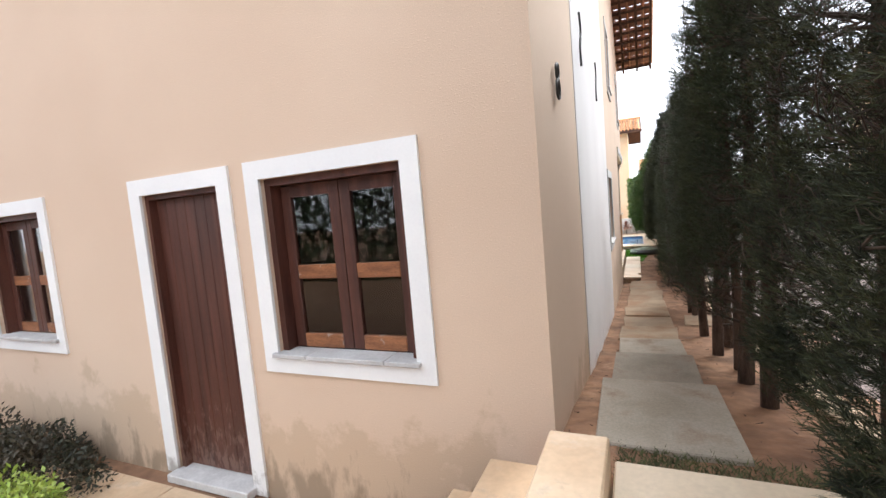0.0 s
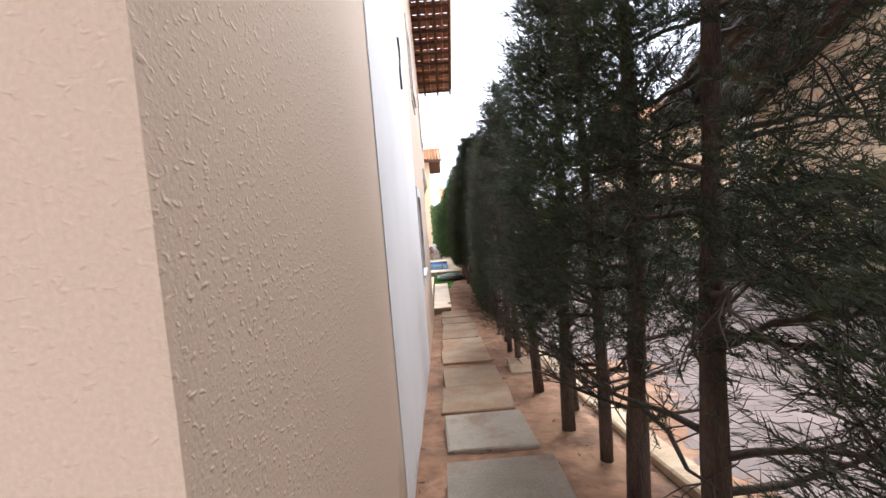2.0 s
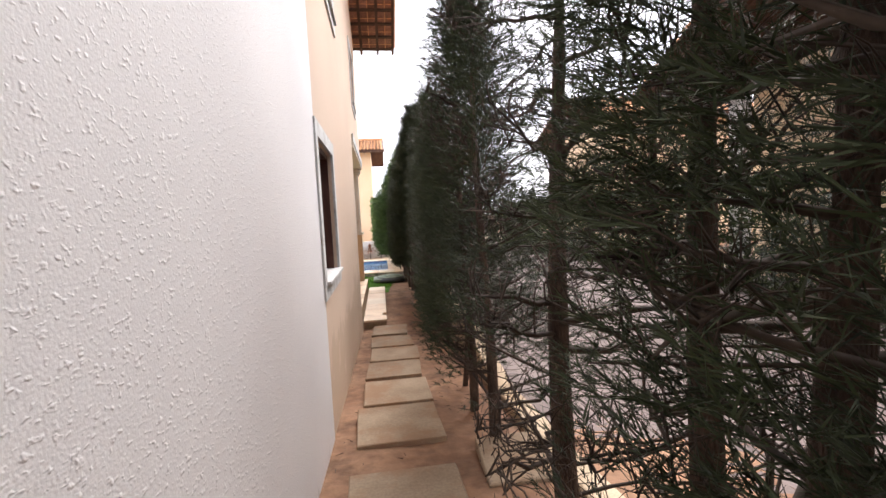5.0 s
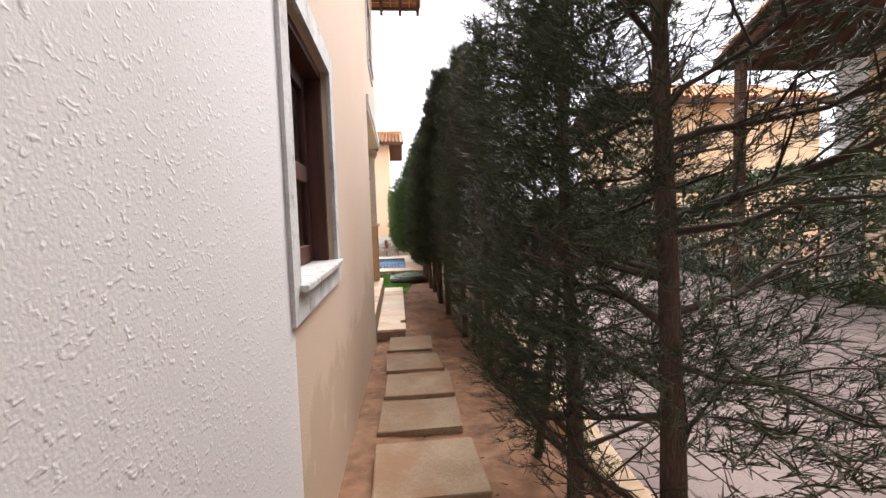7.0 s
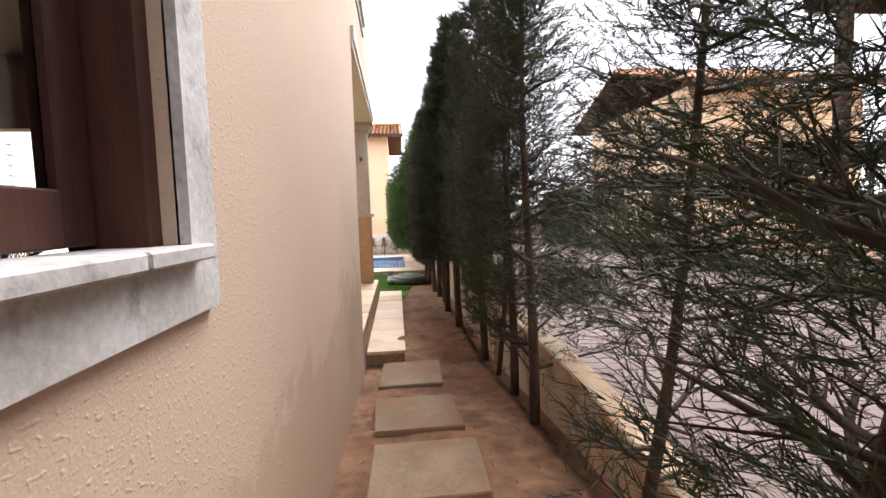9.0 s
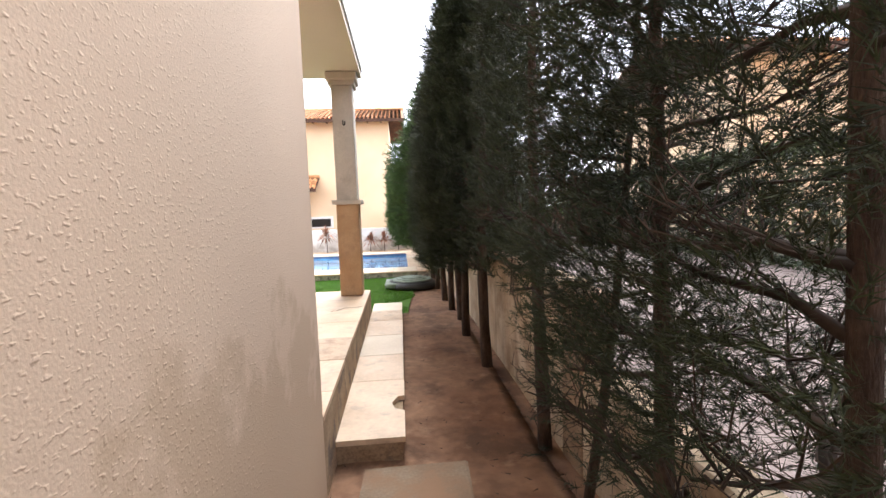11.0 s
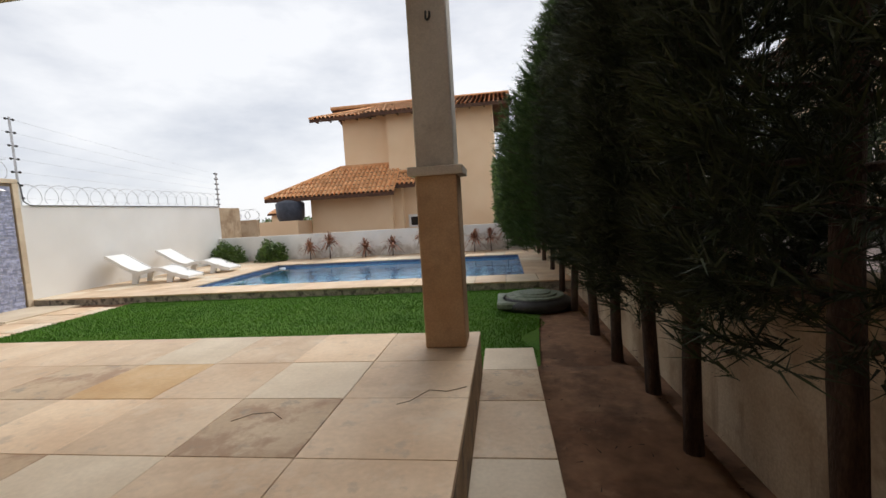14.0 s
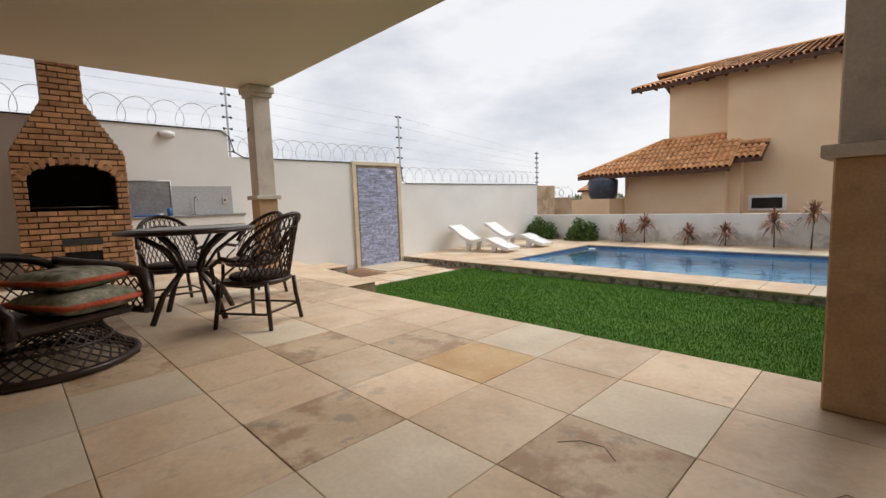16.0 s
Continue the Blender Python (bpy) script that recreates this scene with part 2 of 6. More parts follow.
M_mortar_dark = mat("brick_mortar", (0.10, 0.055, 0.035), (0.15, 0.085, 0.05), 0.95, 8, 60, 0.3, 0.003)
M_soot = mat("soot_black", (0.006, 0.005, 0.005), (0.012, 0.01, 0.009), 0.95, 3, 30, 0.2, 0.003)
M_neigh = mat("neighbour_beige_render", (0.76, 0.57, 0.37), (0.82, 0.64, 0.44), 0.9, 0.5, 30, 0.15, 0.006, grain=0.04)
M_paver = stain(mat("street_paver", (0.125, 0.096, 0.087), (0.18, 0.14, 0.127), 0.9, 1.2, 60, 0.3, 0.004, by_island=0.15, grain=0.1), (0.10, 0.08, 0.065), 1.5, 0.56, 0.7, amount=0.5)
M_grass_soil = mat("lawn_soil", (0.05, 0.13, 0.008), (0.075, 0.16, 0.012), 0.95, 2, 40, 0.4, 0.01)
M_grass = mat("lawn_blades", (0.062, 0.175, 0.006), (0.09, 0.225, 0.010), 0.8, 1.2, 10, 0, by_island=0.06)
M_bark = mat("conifer_bark", (0.045, 0.028, 0.02), (0.10, 0.065, 0.048), 0.95, 6, 50, 0.8, 0.02, stretch=(3, 3, 0.7), grain=0.3)
M_twig = mat("dead_twigs", (0.030, 0.020, 0.015), (0.075, 0.052, 0.038), 0.9, 5, 50, 0.2, 0.002)
M_needle = mat("conifer_needles", (0.017, 0.027, 0.011), (0.040, 0.054, 0.020), 0.65, 1.5, 8, 0, by_island=0.5)
M_needle_brown = mat("brown_tipped_needles", (0.012, 0.018, 0.008), (0.040, 0.044, 0.016), 0.7, 3.5, 14, 0, by_island=0.65, c=(0.115, 0.095, 0.05))
M_needle_far = mat("clipped_conifer_needles", (0.035, 0.075, 0.015), (0.075, 0.13, 0.03), 0.65, 2.0, 8, 0, by_island=0.45)
M_leaf = mat("shrub_leaf", (0.05, 0.10, 0.02), (0.12, 0.20, 0.04), 0.5, 5, 20, 0, by_island=0.4)
M_hedge = mat("dark_hedge_leaf", (0.025, 0.042, 0.012), (0.06, 0.085, 0.022), 0.6, 2, 20, 0, by_island=0.4)
M_leaf_lime = mat("lime_shrub_leaf", (0.25, 0.36, 0.06), (0.42, 0.52, 0.12), 0.5, 5, 20, 0, by_island=0.3)
M_leaf_dark = mat("dark_shrub_leaf", (0.03, 0.035, 0.02), (0.08, 0.06, 0.04), 0.55, 5, 20, 0, by_island=0.4)
M_drac = mat("red_dracaena_leaf", (0.20, 0.08, 0.05), (0.36, 0.19, 0.11), 0.55, 5, 20, 0, by_island=0.4)
M_pooltile = mat("blue_pool_tile", (0.22, 0.45, 0.66), (0.30, 0.56, 0.76), 0.3, 1.5, 14, 0.05, 0.002, grain=0.15)
M_pooledge = mat("dark_blue_edge_tile", (0.06, 0.10, 0.20), (0.12, 0.17, 0.30), 0.3, 8, 30, 0.1, 0.002)
M_mosaic = mat("blue_grey_mosaic_strip", (0.28, 0.31, 0.47), (0.46, 0.49, 0.63), 0.5, 12, 40, 0.2, 0.003, by_island=0.3)
M_plastic = mat("white_plastic", (0.74, 0.74, 0.72), (0.80, 0.80, 0.79), 0.35, 2, 30, 0.03, 0.001, grain=0.03)
M_rattan = mat("dark_rattan", (0.018, 0.010, 0.008), (0.045, 0.022, 0.015), 0.35, 12, 120, 0.5, 0.002, grain=0.35)
M_cushion = mat("floral_cushion", (0.45, 0.42, 0.32), (0.13, 0.15, 0.11), 0.9, 9, 60, 0.2, 0.003, c=(0.45, 0.12, 0.07))
M_cushion_red = mat("red_cushion_piping", (0.50, 0.09, 0.04), (0.62, 0.15, 0.07), 0.9, 6, 80, 0.2, 0.002)
M_seat = mat("worn_seat_pad", (0.05, 0.045, 0.045), (0.11, 0.085, 0.075), 0.9, 8, 80, 0.3, 0.002)
M_metal = mat("galvanised_metal", (0.45, 0.45, 0.46), (0.58, 0.58, 0.60), 0.35, 5, 60, 0.05, 0.001, metal=0.9)
M_iron = mat("black_iron", (0.02, 0.02, 0.02), (0.04, 0.04, 0.04), 0.5, 5, 60, 0.2, 0.002)
# near-black: the shade of unlit rooms, also behind house panes, is in the colour
M_dark = mat("unlit_room_black", (0.015, 0.012, 0.012), (0.03, 0.025, 0.02), 0.9, 2, 30, 0.1, 0.003)
M_granite = mat("grey_granite", (0.20, 0.20, 0.20), (0.34, 0.34, 0.34), 0.35, 30, 200, 0.02, 0.001, grain=0.25)
M_bluestuff = mat("blue_plastic", (0.02, 0.10, 0.30), (0.03, 0.15, 0.40), 0.4, 5, 30, 0.02, 0.001)
M_tank = mat("dark_blue_tank", (0.03, 0.04, 0.06), (0.05, 0.06, 0.09), 0.4, 5, 30, 0.02, 0.001)
M_tankgreen = stain(mat("green_grey_cover", (0.16, 0.20, 0.15), (0.26, 0.30, 0.24), 0.7, 5, 40, 0.2, 0.003), (0.06, 0.07, 0.06), 6, 0.55, 0.7, amount=0.5)
M_granite_light = mat("pale_granite", (0.42, 0.42, 0.42), (0.52, 0.52, 0.52), 0.35, 30, 200, 0.02, 0.001, grain=0.12)
M_metal_dull = mat("dull_metal_sheet", (0.26, 0.26, 0.27), (0.34, 0.34, 0.35), 0.5, 5, 60, 0.05, 0.001, metal=0.6)
M_dullgrass = mat("dull_grass", (0.05, 0.07, 0.02), (0.10, 0.10, 0.045), 0.8, 5, 20, 0, by_island=0.4)
M_curtain = mat("white_curtain", (0.55, 0.55, 0.55), (0.66, 0.66, 0.66), 0.9, 3, 60, 0.1, 0.002)


def clear_mat(name, tint, rough, ior, bump=0.0, bscale=3.0):
    m = bpy.data.materials.new(name)
    m.use_nodes = True
    n, l = m.node_tree.nodes, m.node_tree.links
    p = n["Principled BSDF"]
    p.inputs["Base Color"].default_value = (*tint, 1)
    p.inputs["Roughness"].default_value, p.inputs["IOR"].default_value = rough, ior
    p.inputs["Transmission Weight"].default_value = 1.0
    if bump:
        geo, t, b = n.new("ShaderNodeNewGeometry"), n.new("ShaderNodeTexNoise"), n.new("ShaderNodeBump")
        t.inputs["Scale"].default_value, t.inputs["Detail"].default_value = bscale, 3
        b.inputs["Strength"].default_value, b.inputs["Distance"].default_value = bump, 0.02
        l.new(geo.outputs["Position"], t.inputs["Vector"])
        l.new(t.outputs[0], b.inputs["Height"])
        l.new(b.outputs[0], p.inputs["Normal"])
    return m


M_glass = clear_mat("window_glass", (0.9, 0.93, 0.92), 0.02, 1.5)
M_water = clear_mat("pool_water", (0.72, 0.90, 0.98), 0.02, 1.33, 0.35, 2.5)


# ---- mesh helpers ----
def box(bm, x0, x1, y0, y1, z0, z1, bevel=0.0):
    vs = [bm.verts.new((x, y, z)) for z in (z0, z1) for y in (y0, y1) for x in (x0, x1)]
    fs = [bm.faces.new([vs[i] for i in q]) for q in ((0, 2, 3, 1), (4, 5, 7, 6), (0, 1, 5, 4), (2, 6, 7, 3), (0, 4, 6, 2), (1, 3, 7, 5))]
    if bevel:
        es = list({e for f in fs for e in f.edges})
        bmesh.ops.bevel(bm, geom=es, offset=bevel, segments=1, affect="EDGES")
    return bm


def slab_poly(bm, pts, z0, z1):
    """A prism over a plan outline given anticlockwise."""
    lo, hi = [bm.verts.new((x, y, z0)) for x, y in pts], [bm.verts.new((x, y, z1)) for x, y in pts]
    bm.faces.new(lo[::-1]), bm.faces.new(hi)
    for i in range(len(pts)):
        j = (i + 1) % len(pts)
        bm.faces.new((lo[i], lo[j], hi[j], hi[i]))
    return bm


def tube(bm, pts, radii, seg=8, cap=True):
    """A round tube through points with a radius at each."""
    rings, pts = [], [Vector(p) for p in pts]
    up = Vector((0.13, 0.29, 0.95)).normalized()
    for i, p in enumerate(pts):
        d = (pts[min(i + 1, len(pts) - 1)] - pts[max(i - 1, 0)]).normalized()
        u = d.cross(up if abs(d.dot(up)) < 0.95 else Vector((1, 0, 0))).normalized()
        v = d.cross(u)
        r = radii if isinstance(radii, (int, float)) else radii[i]
        rings.append([bm.verts.new(p + r * (math.cos(a) * u + math.sin(a) * v)) for a in [k * math.tau / seg for k in range(seg)]])
    for a, b in zip(rings, rings[1:]):
        for k in range(seg):
            f = bm.faces.new((a[k], b[k], b[(k + 1) % seg], a[(k + 1) % seg]))
            f.smooth = True
    if cap:
        bm.faces.new(rings[0]), bm.faces.new(rings[-1][::-1])
    return bm


def lathe(bm, profile, seg=20, centre=(0, 0)):
    rings = [[bm.verts.new((centre[0] + r * math.cos(k * math.tau / seg), centre[1] + r * math.sin(k * math.tau / seg), z)) for k in range(seg)] for r, z in profile]
    for a, b in zip(rings, rings[1:]):
        for k in range(seg):
            f = bm.faces.new((a[k], a[(k + 1) % seg], b[(k + 1) % seg], b[k]))
            f.smooth = True
    bm.faces.new(rings[0][::-1]), bm.faces.new(rings[-1])
    return bm


def part(name, bm, material, parent=None, label="", kind="", category="", group=""):
    me = bpy.data.meshes.new(name)
    bmesh.ops.recalc_face_normals(bm, faces=bm.faces) if len(bm.faces) < 20000 else None
    bm.to_mesh(me)
    bm.free()
    me.materials.append(material)
    ob = new(name, me)
    if parent:
        ob.parent = parent
    return tagged(ob, label, category, group, kind)


def mesh_part(name, verts, faces, material, parent=None, label="", kind="", category="", group=""):
    me = bpy.data.meshes.new(name)
    me.from_pydata(verts, [], faces)
    me.materials.append(material)
    ob = new(name, me)
    if parent:
        ob.parent = parent
    return tagged(ob, label, category, group, kind)


def thing(name, loc, label, category, group="", rz=0):
    ob = new(name)
    ob.matrix_basis = pose(*loc, 0, 0, rz)
    ob.empty_display_size = 0.1
    return tagged(ob, label, category, group)


def panel(axis, at, thick, u0, u1, z0, z1, holes):
    """A wall across one axis from at to at+thick, with rectangular holes (u0, u1, z0, z1) through it."""
    bm = bmesh.new()
    us = sorted({u0, u1, *[h[0] for h in holes], *[h[1] for h in holes]})
    zs = sorted({z0, z1, *[h[2] for h in holes], *[h[3] for h in holes]})
    vs, t = {}, (at, at + thick)
    solid = {(i, k) for i in range(len(us) - 1) for k in range(len(zs) - 1)
             if not any(h[0] <= (us[i] + us[i + 1]) / 2 <= h[1] and h[2] <= (zs[k] + zs[k + 1]) / 2 <= h[3] for h in holes)}

    def v(i, k, s):
        if (i, k, s) not in vs:
            vs[i, k, s] = bm.verts.new((us[i], t[s], zs[k]) if axis == "y" else (t[s], us[i], zs[k]))
        return vs[i, k, s]
    for i, k in solid:
        for s in (0, 1):
            bm.faces.new([v(i, k, s), v(i + 1, k, s), v(i + 1, k + 1, s), v(i, k + 1, s)])
        for (di, dk), (a, b) in (((-1, 0), ((0, 0), (0, 1))), ((1, 0), ((1, 0), (1, 1))), ((0, -1), ((0, 0), (1, 0))), ((0, 1), ((0, 1), (1, 1)))):
            if (i + di, k + dk) not in solid:
                p, q = (i + a[0], k + a[1]), (i + b[0], k + b[1])
                bm.faces.new([v(*p, 0), v(*q, 0), v(*q, 1), v(*p, 1)])
    return bm


def ground_z(y):
    """Height of the side passage's soil."""
    ys, zs = (-3.0, 0.0, 2.1, 5.0, 7.0, 9.2, 10.6, 40.0), (0.82, 0.70, 0.36, 0.02, -0.17, -0.36, -0.50, -0.52)
    return float(np.interp(y, ys, zs))

# ---- the house ----
END_Y = 10.3
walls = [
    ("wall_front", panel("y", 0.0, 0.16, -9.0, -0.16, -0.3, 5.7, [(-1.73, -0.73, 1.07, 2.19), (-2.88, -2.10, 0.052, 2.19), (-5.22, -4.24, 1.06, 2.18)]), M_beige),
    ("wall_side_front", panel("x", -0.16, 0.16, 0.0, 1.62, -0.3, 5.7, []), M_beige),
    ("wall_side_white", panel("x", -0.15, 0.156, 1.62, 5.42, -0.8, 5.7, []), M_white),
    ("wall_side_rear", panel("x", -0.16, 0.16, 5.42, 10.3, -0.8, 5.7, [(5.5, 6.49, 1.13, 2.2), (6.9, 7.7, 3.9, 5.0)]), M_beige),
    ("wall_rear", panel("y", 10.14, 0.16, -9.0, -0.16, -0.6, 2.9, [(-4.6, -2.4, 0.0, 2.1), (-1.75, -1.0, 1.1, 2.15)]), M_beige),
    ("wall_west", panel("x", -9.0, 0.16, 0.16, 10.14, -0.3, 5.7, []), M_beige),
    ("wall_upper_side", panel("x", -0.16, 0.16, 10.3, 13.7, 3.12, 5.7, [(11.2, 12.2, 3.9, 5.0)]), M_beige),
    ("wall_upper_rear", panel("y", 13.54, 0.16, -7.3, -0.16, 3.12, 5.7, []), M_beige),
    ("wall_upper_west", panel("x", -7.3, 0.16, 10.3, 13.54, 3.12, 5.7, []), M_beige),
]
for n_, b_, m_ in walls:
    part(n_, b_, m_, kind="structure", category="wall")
# floor coloured near-black to stand for the unlit room
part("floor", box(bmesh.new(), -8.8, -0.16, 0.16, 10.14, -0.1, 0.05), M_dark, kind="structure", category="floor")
part("ceiling", box(bmesh.new(), -7.3, 0.02, 10.3, 14.15, 2.9, 3.12), M_ceiling, kind="structure", category="ceiling")
part("ceiling_house", box(bmesh.new(), -8.8, -0.16, 0.16, 10.14, 2.75, 2.95), M_ceiling, kind="structure", category="ceiling")
# added partition, not seen as such: near-black so the front windows look dark
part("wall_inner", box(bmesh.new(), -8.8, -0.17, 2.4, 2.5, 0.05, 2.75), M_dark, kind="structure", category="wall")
part("trim", box(bmesh.new(), -7.31, 0.035, 14.15, 14.17, 2.98, 3.12), M_trim_old, kind="structure", category="trim")
part("trim", box(bmesh.new(), 0.02, 0.035, 10.3, 14.15, 2.98, 3.12), M_trim_old, kind="structure", category="trim")


def shutter_window(name, label, x0, x1, z0, z1, m, trim_mat, depth=0.13, worn=M_wood_worn, sill=M_sill):
    """A two-leaf glazed wooden window in the plane y=0 of its own frame, opening x0..x1, z0..z1."""
    w = thing(name, (0, 0, 0), label, "window")
    w["kind"] = "structure"
    w.matrix_basis = m
    t = 0.115
    bm = bmesh.new()
    box(bm, x0 - t, x0, -0.02, 0.004, z0 - t, z1 + t), box(bm, x1, x1 + t, -0.02, 0.004, z0 - t, z1 + t)
    box(bm, x0, x1, -0.0198, 0.004, z1, z1 + t), box(bm, x0, x1, -0.0198, 0.004, z0 - t, z0 - 0.012)
    part("window_trim", bm, trim_mat, w)
    xs = [x0 - 0.03, x0 + (x1 - x0) * 0.24, x0 + (x1 - x0) * 0.80, x1 + 0.03]
    for a, b in zip(xs, xs[1:]):
        part("window_sill", box(bmesh.new(), a + 0.003, b - 0.003, -0.05, depth - 0.01, z0 - 0.012, z0 + 0.016, 0.004), sill, w)
    bm = bmesh.new()
    f = 0.045
    box(bm, x0, x0 + f, depth - 0.10, depth + 0.03, z0, z1), box(bm, x1 - f, x1, depth - 0.10, depth + 0.03, z0, z1)
    box(bm, x0 + f, x1 - f, depth - 0.10, depth + 0.03, z1 - f, z1)
    part("window_frame", bm, M_wood, w)
    mid = (x0 + x1) / 2
    for a, b in ((x0 + f + 0.004, mid - 0.003), (mid + 0.003, x1 - f - 0.004)):
        leaf = thing("casement", (0, 0, 0), "", "")
        leaf.parent = w
        s, za, zb = 0.075, z0 + 0.022, z1 - f - 0.004
        zm = za + (zb - za) * 0.47
        bm = bmesh.new()
        box(bm, a, a + s, depth - 0.02, depth + 0.02, za, zb, 0.004), box(bm, b - s, b, depth - 0.02, depth + 0.02, za, zb, 0.004)
        box(bm, a + s, b - s, depth - 0.018, depth + 0.018, zb - s, zb)
        part("stile", bm, M_wood, leaf)
        part("mid_rail", box(bmesh.new(), a + s, b - s, depth - 0.022, depth + 0.018, zm - 0.045, zm + 0.045, 0.004), worn, leaf)
        part("bottom_rail", box(bmesh.new(), a + s, b - s, depth - 0.022, depth + 0.018, za, za + 0.09, 0.004), worn, leaf)
        for c, d in ((za + 0.09, zm - 0.045), (zm + 0.045, zb - s)):
            part("pane", box(bmesh.new(), a + s, b - s, depth - 0.003, depth + 0.003, c, d), M_glass, leaf)
    return w


shutter_window("window_1", "two-leaf dark wooden glazed window with worn rails and white surround", -1.73, -0.73, 1.07, 2.19, pose(0, 0, 0), M_trim)
shutter_window("window_2", "two-leaf dark wooden window with white curtain and white surround", -5.22, -4.24, 1.06, 2.18, pose(0, 0, 0), M_trim)
shutter_window("window_3", "dark red wooden window with weathered plaster surround", 5.5, 6.49, 1.13, 2.2, pose(0, 0, 0, 0, 0, 90), M_trim_old, worn=M_wood, sill=M_trim_old)
shutter_window("window_4", "upper dark wooden window with weathered surround", 6.9, 7.7, 3.9, 5.0, pose(0, 0, 0, 0, 0, 90), M_trim_old, worn=M_wood, sill=M_trim_old)
shutter_window("window_5", "upper dark wooden window near the house's rear corner", 11.2, 12.2, 3.9, 5.0, pose(0, 0, 0, 0, 0, 90), M_trim_old, worn=M_wood, sill=M_trim_old)
# curtain behind the far front window
bm = bmesh.new()
cols = [(-4.85 + 0.012 * i, 0.33 + 0.022 * math.sin(i * 1.1)) for i in range(40)]
lo, hi = [bm.verts.new((x, y, 1.05)) for x, y in cols], [bm.verts.new((x, y, 2.2)) for x, y in cols]
for i in range(39):
    bm.faces.new((lo[i], lo[i + 1], hi[i + 1], hi[i])).smooth = True
curtain = thing("curtain", (0, 0, 0), "white folded curtain hanging behind the window", "curtain")
part("rail", tube(bmesh.new(), [(-5.3, 0.33, 2.22), (-4.1, 0.33, 2.22)], 0.012, 6), M_metal, curtain)
part("rail_bracket", box(bmesh.new(), -5.26, -5.22, 0.155, 0.34, 2.20, 2.24), M_metal, curtain)
part("cloth", bm, M_curtain, curtain).modifiers.new("thick", "SOLIDIFY").thickness = 0.004

# front door
door = thing("door_1", (0, 0, 0), "closed dark red-brown boarded wooden door, scuffed near the bottom", "door")
door["kind"] = "structure"
bm = bmesh.new()
box(bm, -3.0, -2.88, -0.02, 0.004, 0.08, 2.305), box(bm, -2.10, -1.985, -0.02, 0.004, 0.05, 2.305), box(bm, -2.88, -2.10, -0.0198, 0.004, 2.19, 2.305)
part("door_trim", bm, M_trim_foot, door)
bm = bmesh.new()
box(bm, -2.88, -2.845, 0.02, 0.13, 0.10, 2.19), box(bm, -2.135, -2.10, 0.02, 0.13, 0.10, 2.19), box(bm, -2.845, -2.135, 0.02, 0.13, 2.155, 2.19)
part("door_frame", bm, M_wood, door)
for i in range(7):
    a = -2.842 + i * 0.1007
    part("board", box(bmesh.new(), a + 0.0015, a + 0.0992, 0.075, 0.115, 0.111, 2.153, 0.003), M_wood, door)
part("threshold", box(bmesh.new(), -2.90, -2.08, -0.10, 0.16, 0.045, 0.108, 0.006), M_sill, door)

# wrought figure on the side wall
fig = thing("wall_ornament", (0.0, 0.64, 2.6), "black wrought-iron figure fixed to the beige side wall", "house number")
for n_, zc, r_ in (("upper_ring", 0.055, 0.045), ("lower_ring", -0.045, 0.055)):
    part(n_, tube(bmesh.new(), [(0.022, r_ * math.sin(a), zc + r_ * math.cos(a)) for a in [k * math.tau / 16 for k in range(17)]], 0.009, 6), M_iron, fig)
for i_, y_ in enumerate((2.0, 3.6)):
    fg = thing("wall_ornament", (0.013, y_, 3.25), "black wrought-iron scroll fixed to the white side wall", "wall ornament")
    part("scroll", tube(bmesh.new(), [(0.02, 0.10 * math.sin(a * 0.9) * (1 - a / 9), 0.22 - 0.07 * a) for a in [k * 0.4 for k in range(17)]], 0.010, 6), M_iron, fg)

# main roof: slopes down towards the rear, overhangs the side wall
RX0, RX1, RE_Y, RE_Z, PITCH = -9.8, 1.02, 13.9, 5.82, 0.52
roof = thing("roof", (0, 0, 0), "clay-tiled house roof with dark timbers and overhanging eave", "roof")
roof["kind"] = "structure"


def tile_rows(x0, x1, y_lo, z_lo, y_hi, pitch, col=0.2, row=0.38, r=0.085):
    """Barrel tiles over a slope that rises from y_lo to y_hi; each tile is half a cone, laid in overlapping rows."""
    verts, faces = [], []
    sgn = 1 if y_hi > y_lo else -1
    run = abs(y_hi - y_lo)
    step = row * math.cos(math.atan(pitch))
    for i in range(int((x1 - x0) / col)):
        cx = x0 + (i + 0.5) * col
        for k in range(int(run / step)):
            jx, jz = random.uniform(-0.008, 0.008), random.uniform(0, 0.012)
            b = len(verts)
            for s, rr, lift in ((-0.06, r, 0.030), (1.0, r * 0.8, 0.004)):
                y = y_lo + sgn * (k + s) * step
                z = z_lo + (k + s) * step * pitch + lift + jz
                for a in range(7):
                    th = math.pi * a / 6
                    verts.append((cx + jx + rr * math.cos(th) * 1.05, y, z + rr * math.sin(th)))
            for a in range(6):
                faces.append((b + a, b + a + 1, b + 7 + a + 1, b + 7 + a))
            # channel tile between the barrels
            b = len(verts)
            for s in (0.0, 1.05):
                y, z = y_lo + sgn * (k + s) * step, z_lo + (k + s) * step * pitch + 0.012 * (1 - s)
                for q, dz in ((-0.05, 0.03), (0.0, 0.0), (0.05, 0.03)):
                    verts.append((cx + col / 2 + q, y, z + dz))
            faces += [(b, b + 1, b + 4, b + 3), (b + 1, b + 2, b + 5, b + 4)]
    return verts, faces


RIDGE_Y = 6.0
v_, f_ = tile_rows(RX0, RX1 - 0.02, RE_Y, RE_Z + 0.06, RIDGE_Y, PITCH)
mesh_part("tiles", v_, f_, M_rooftile, roof, kind="stuff")
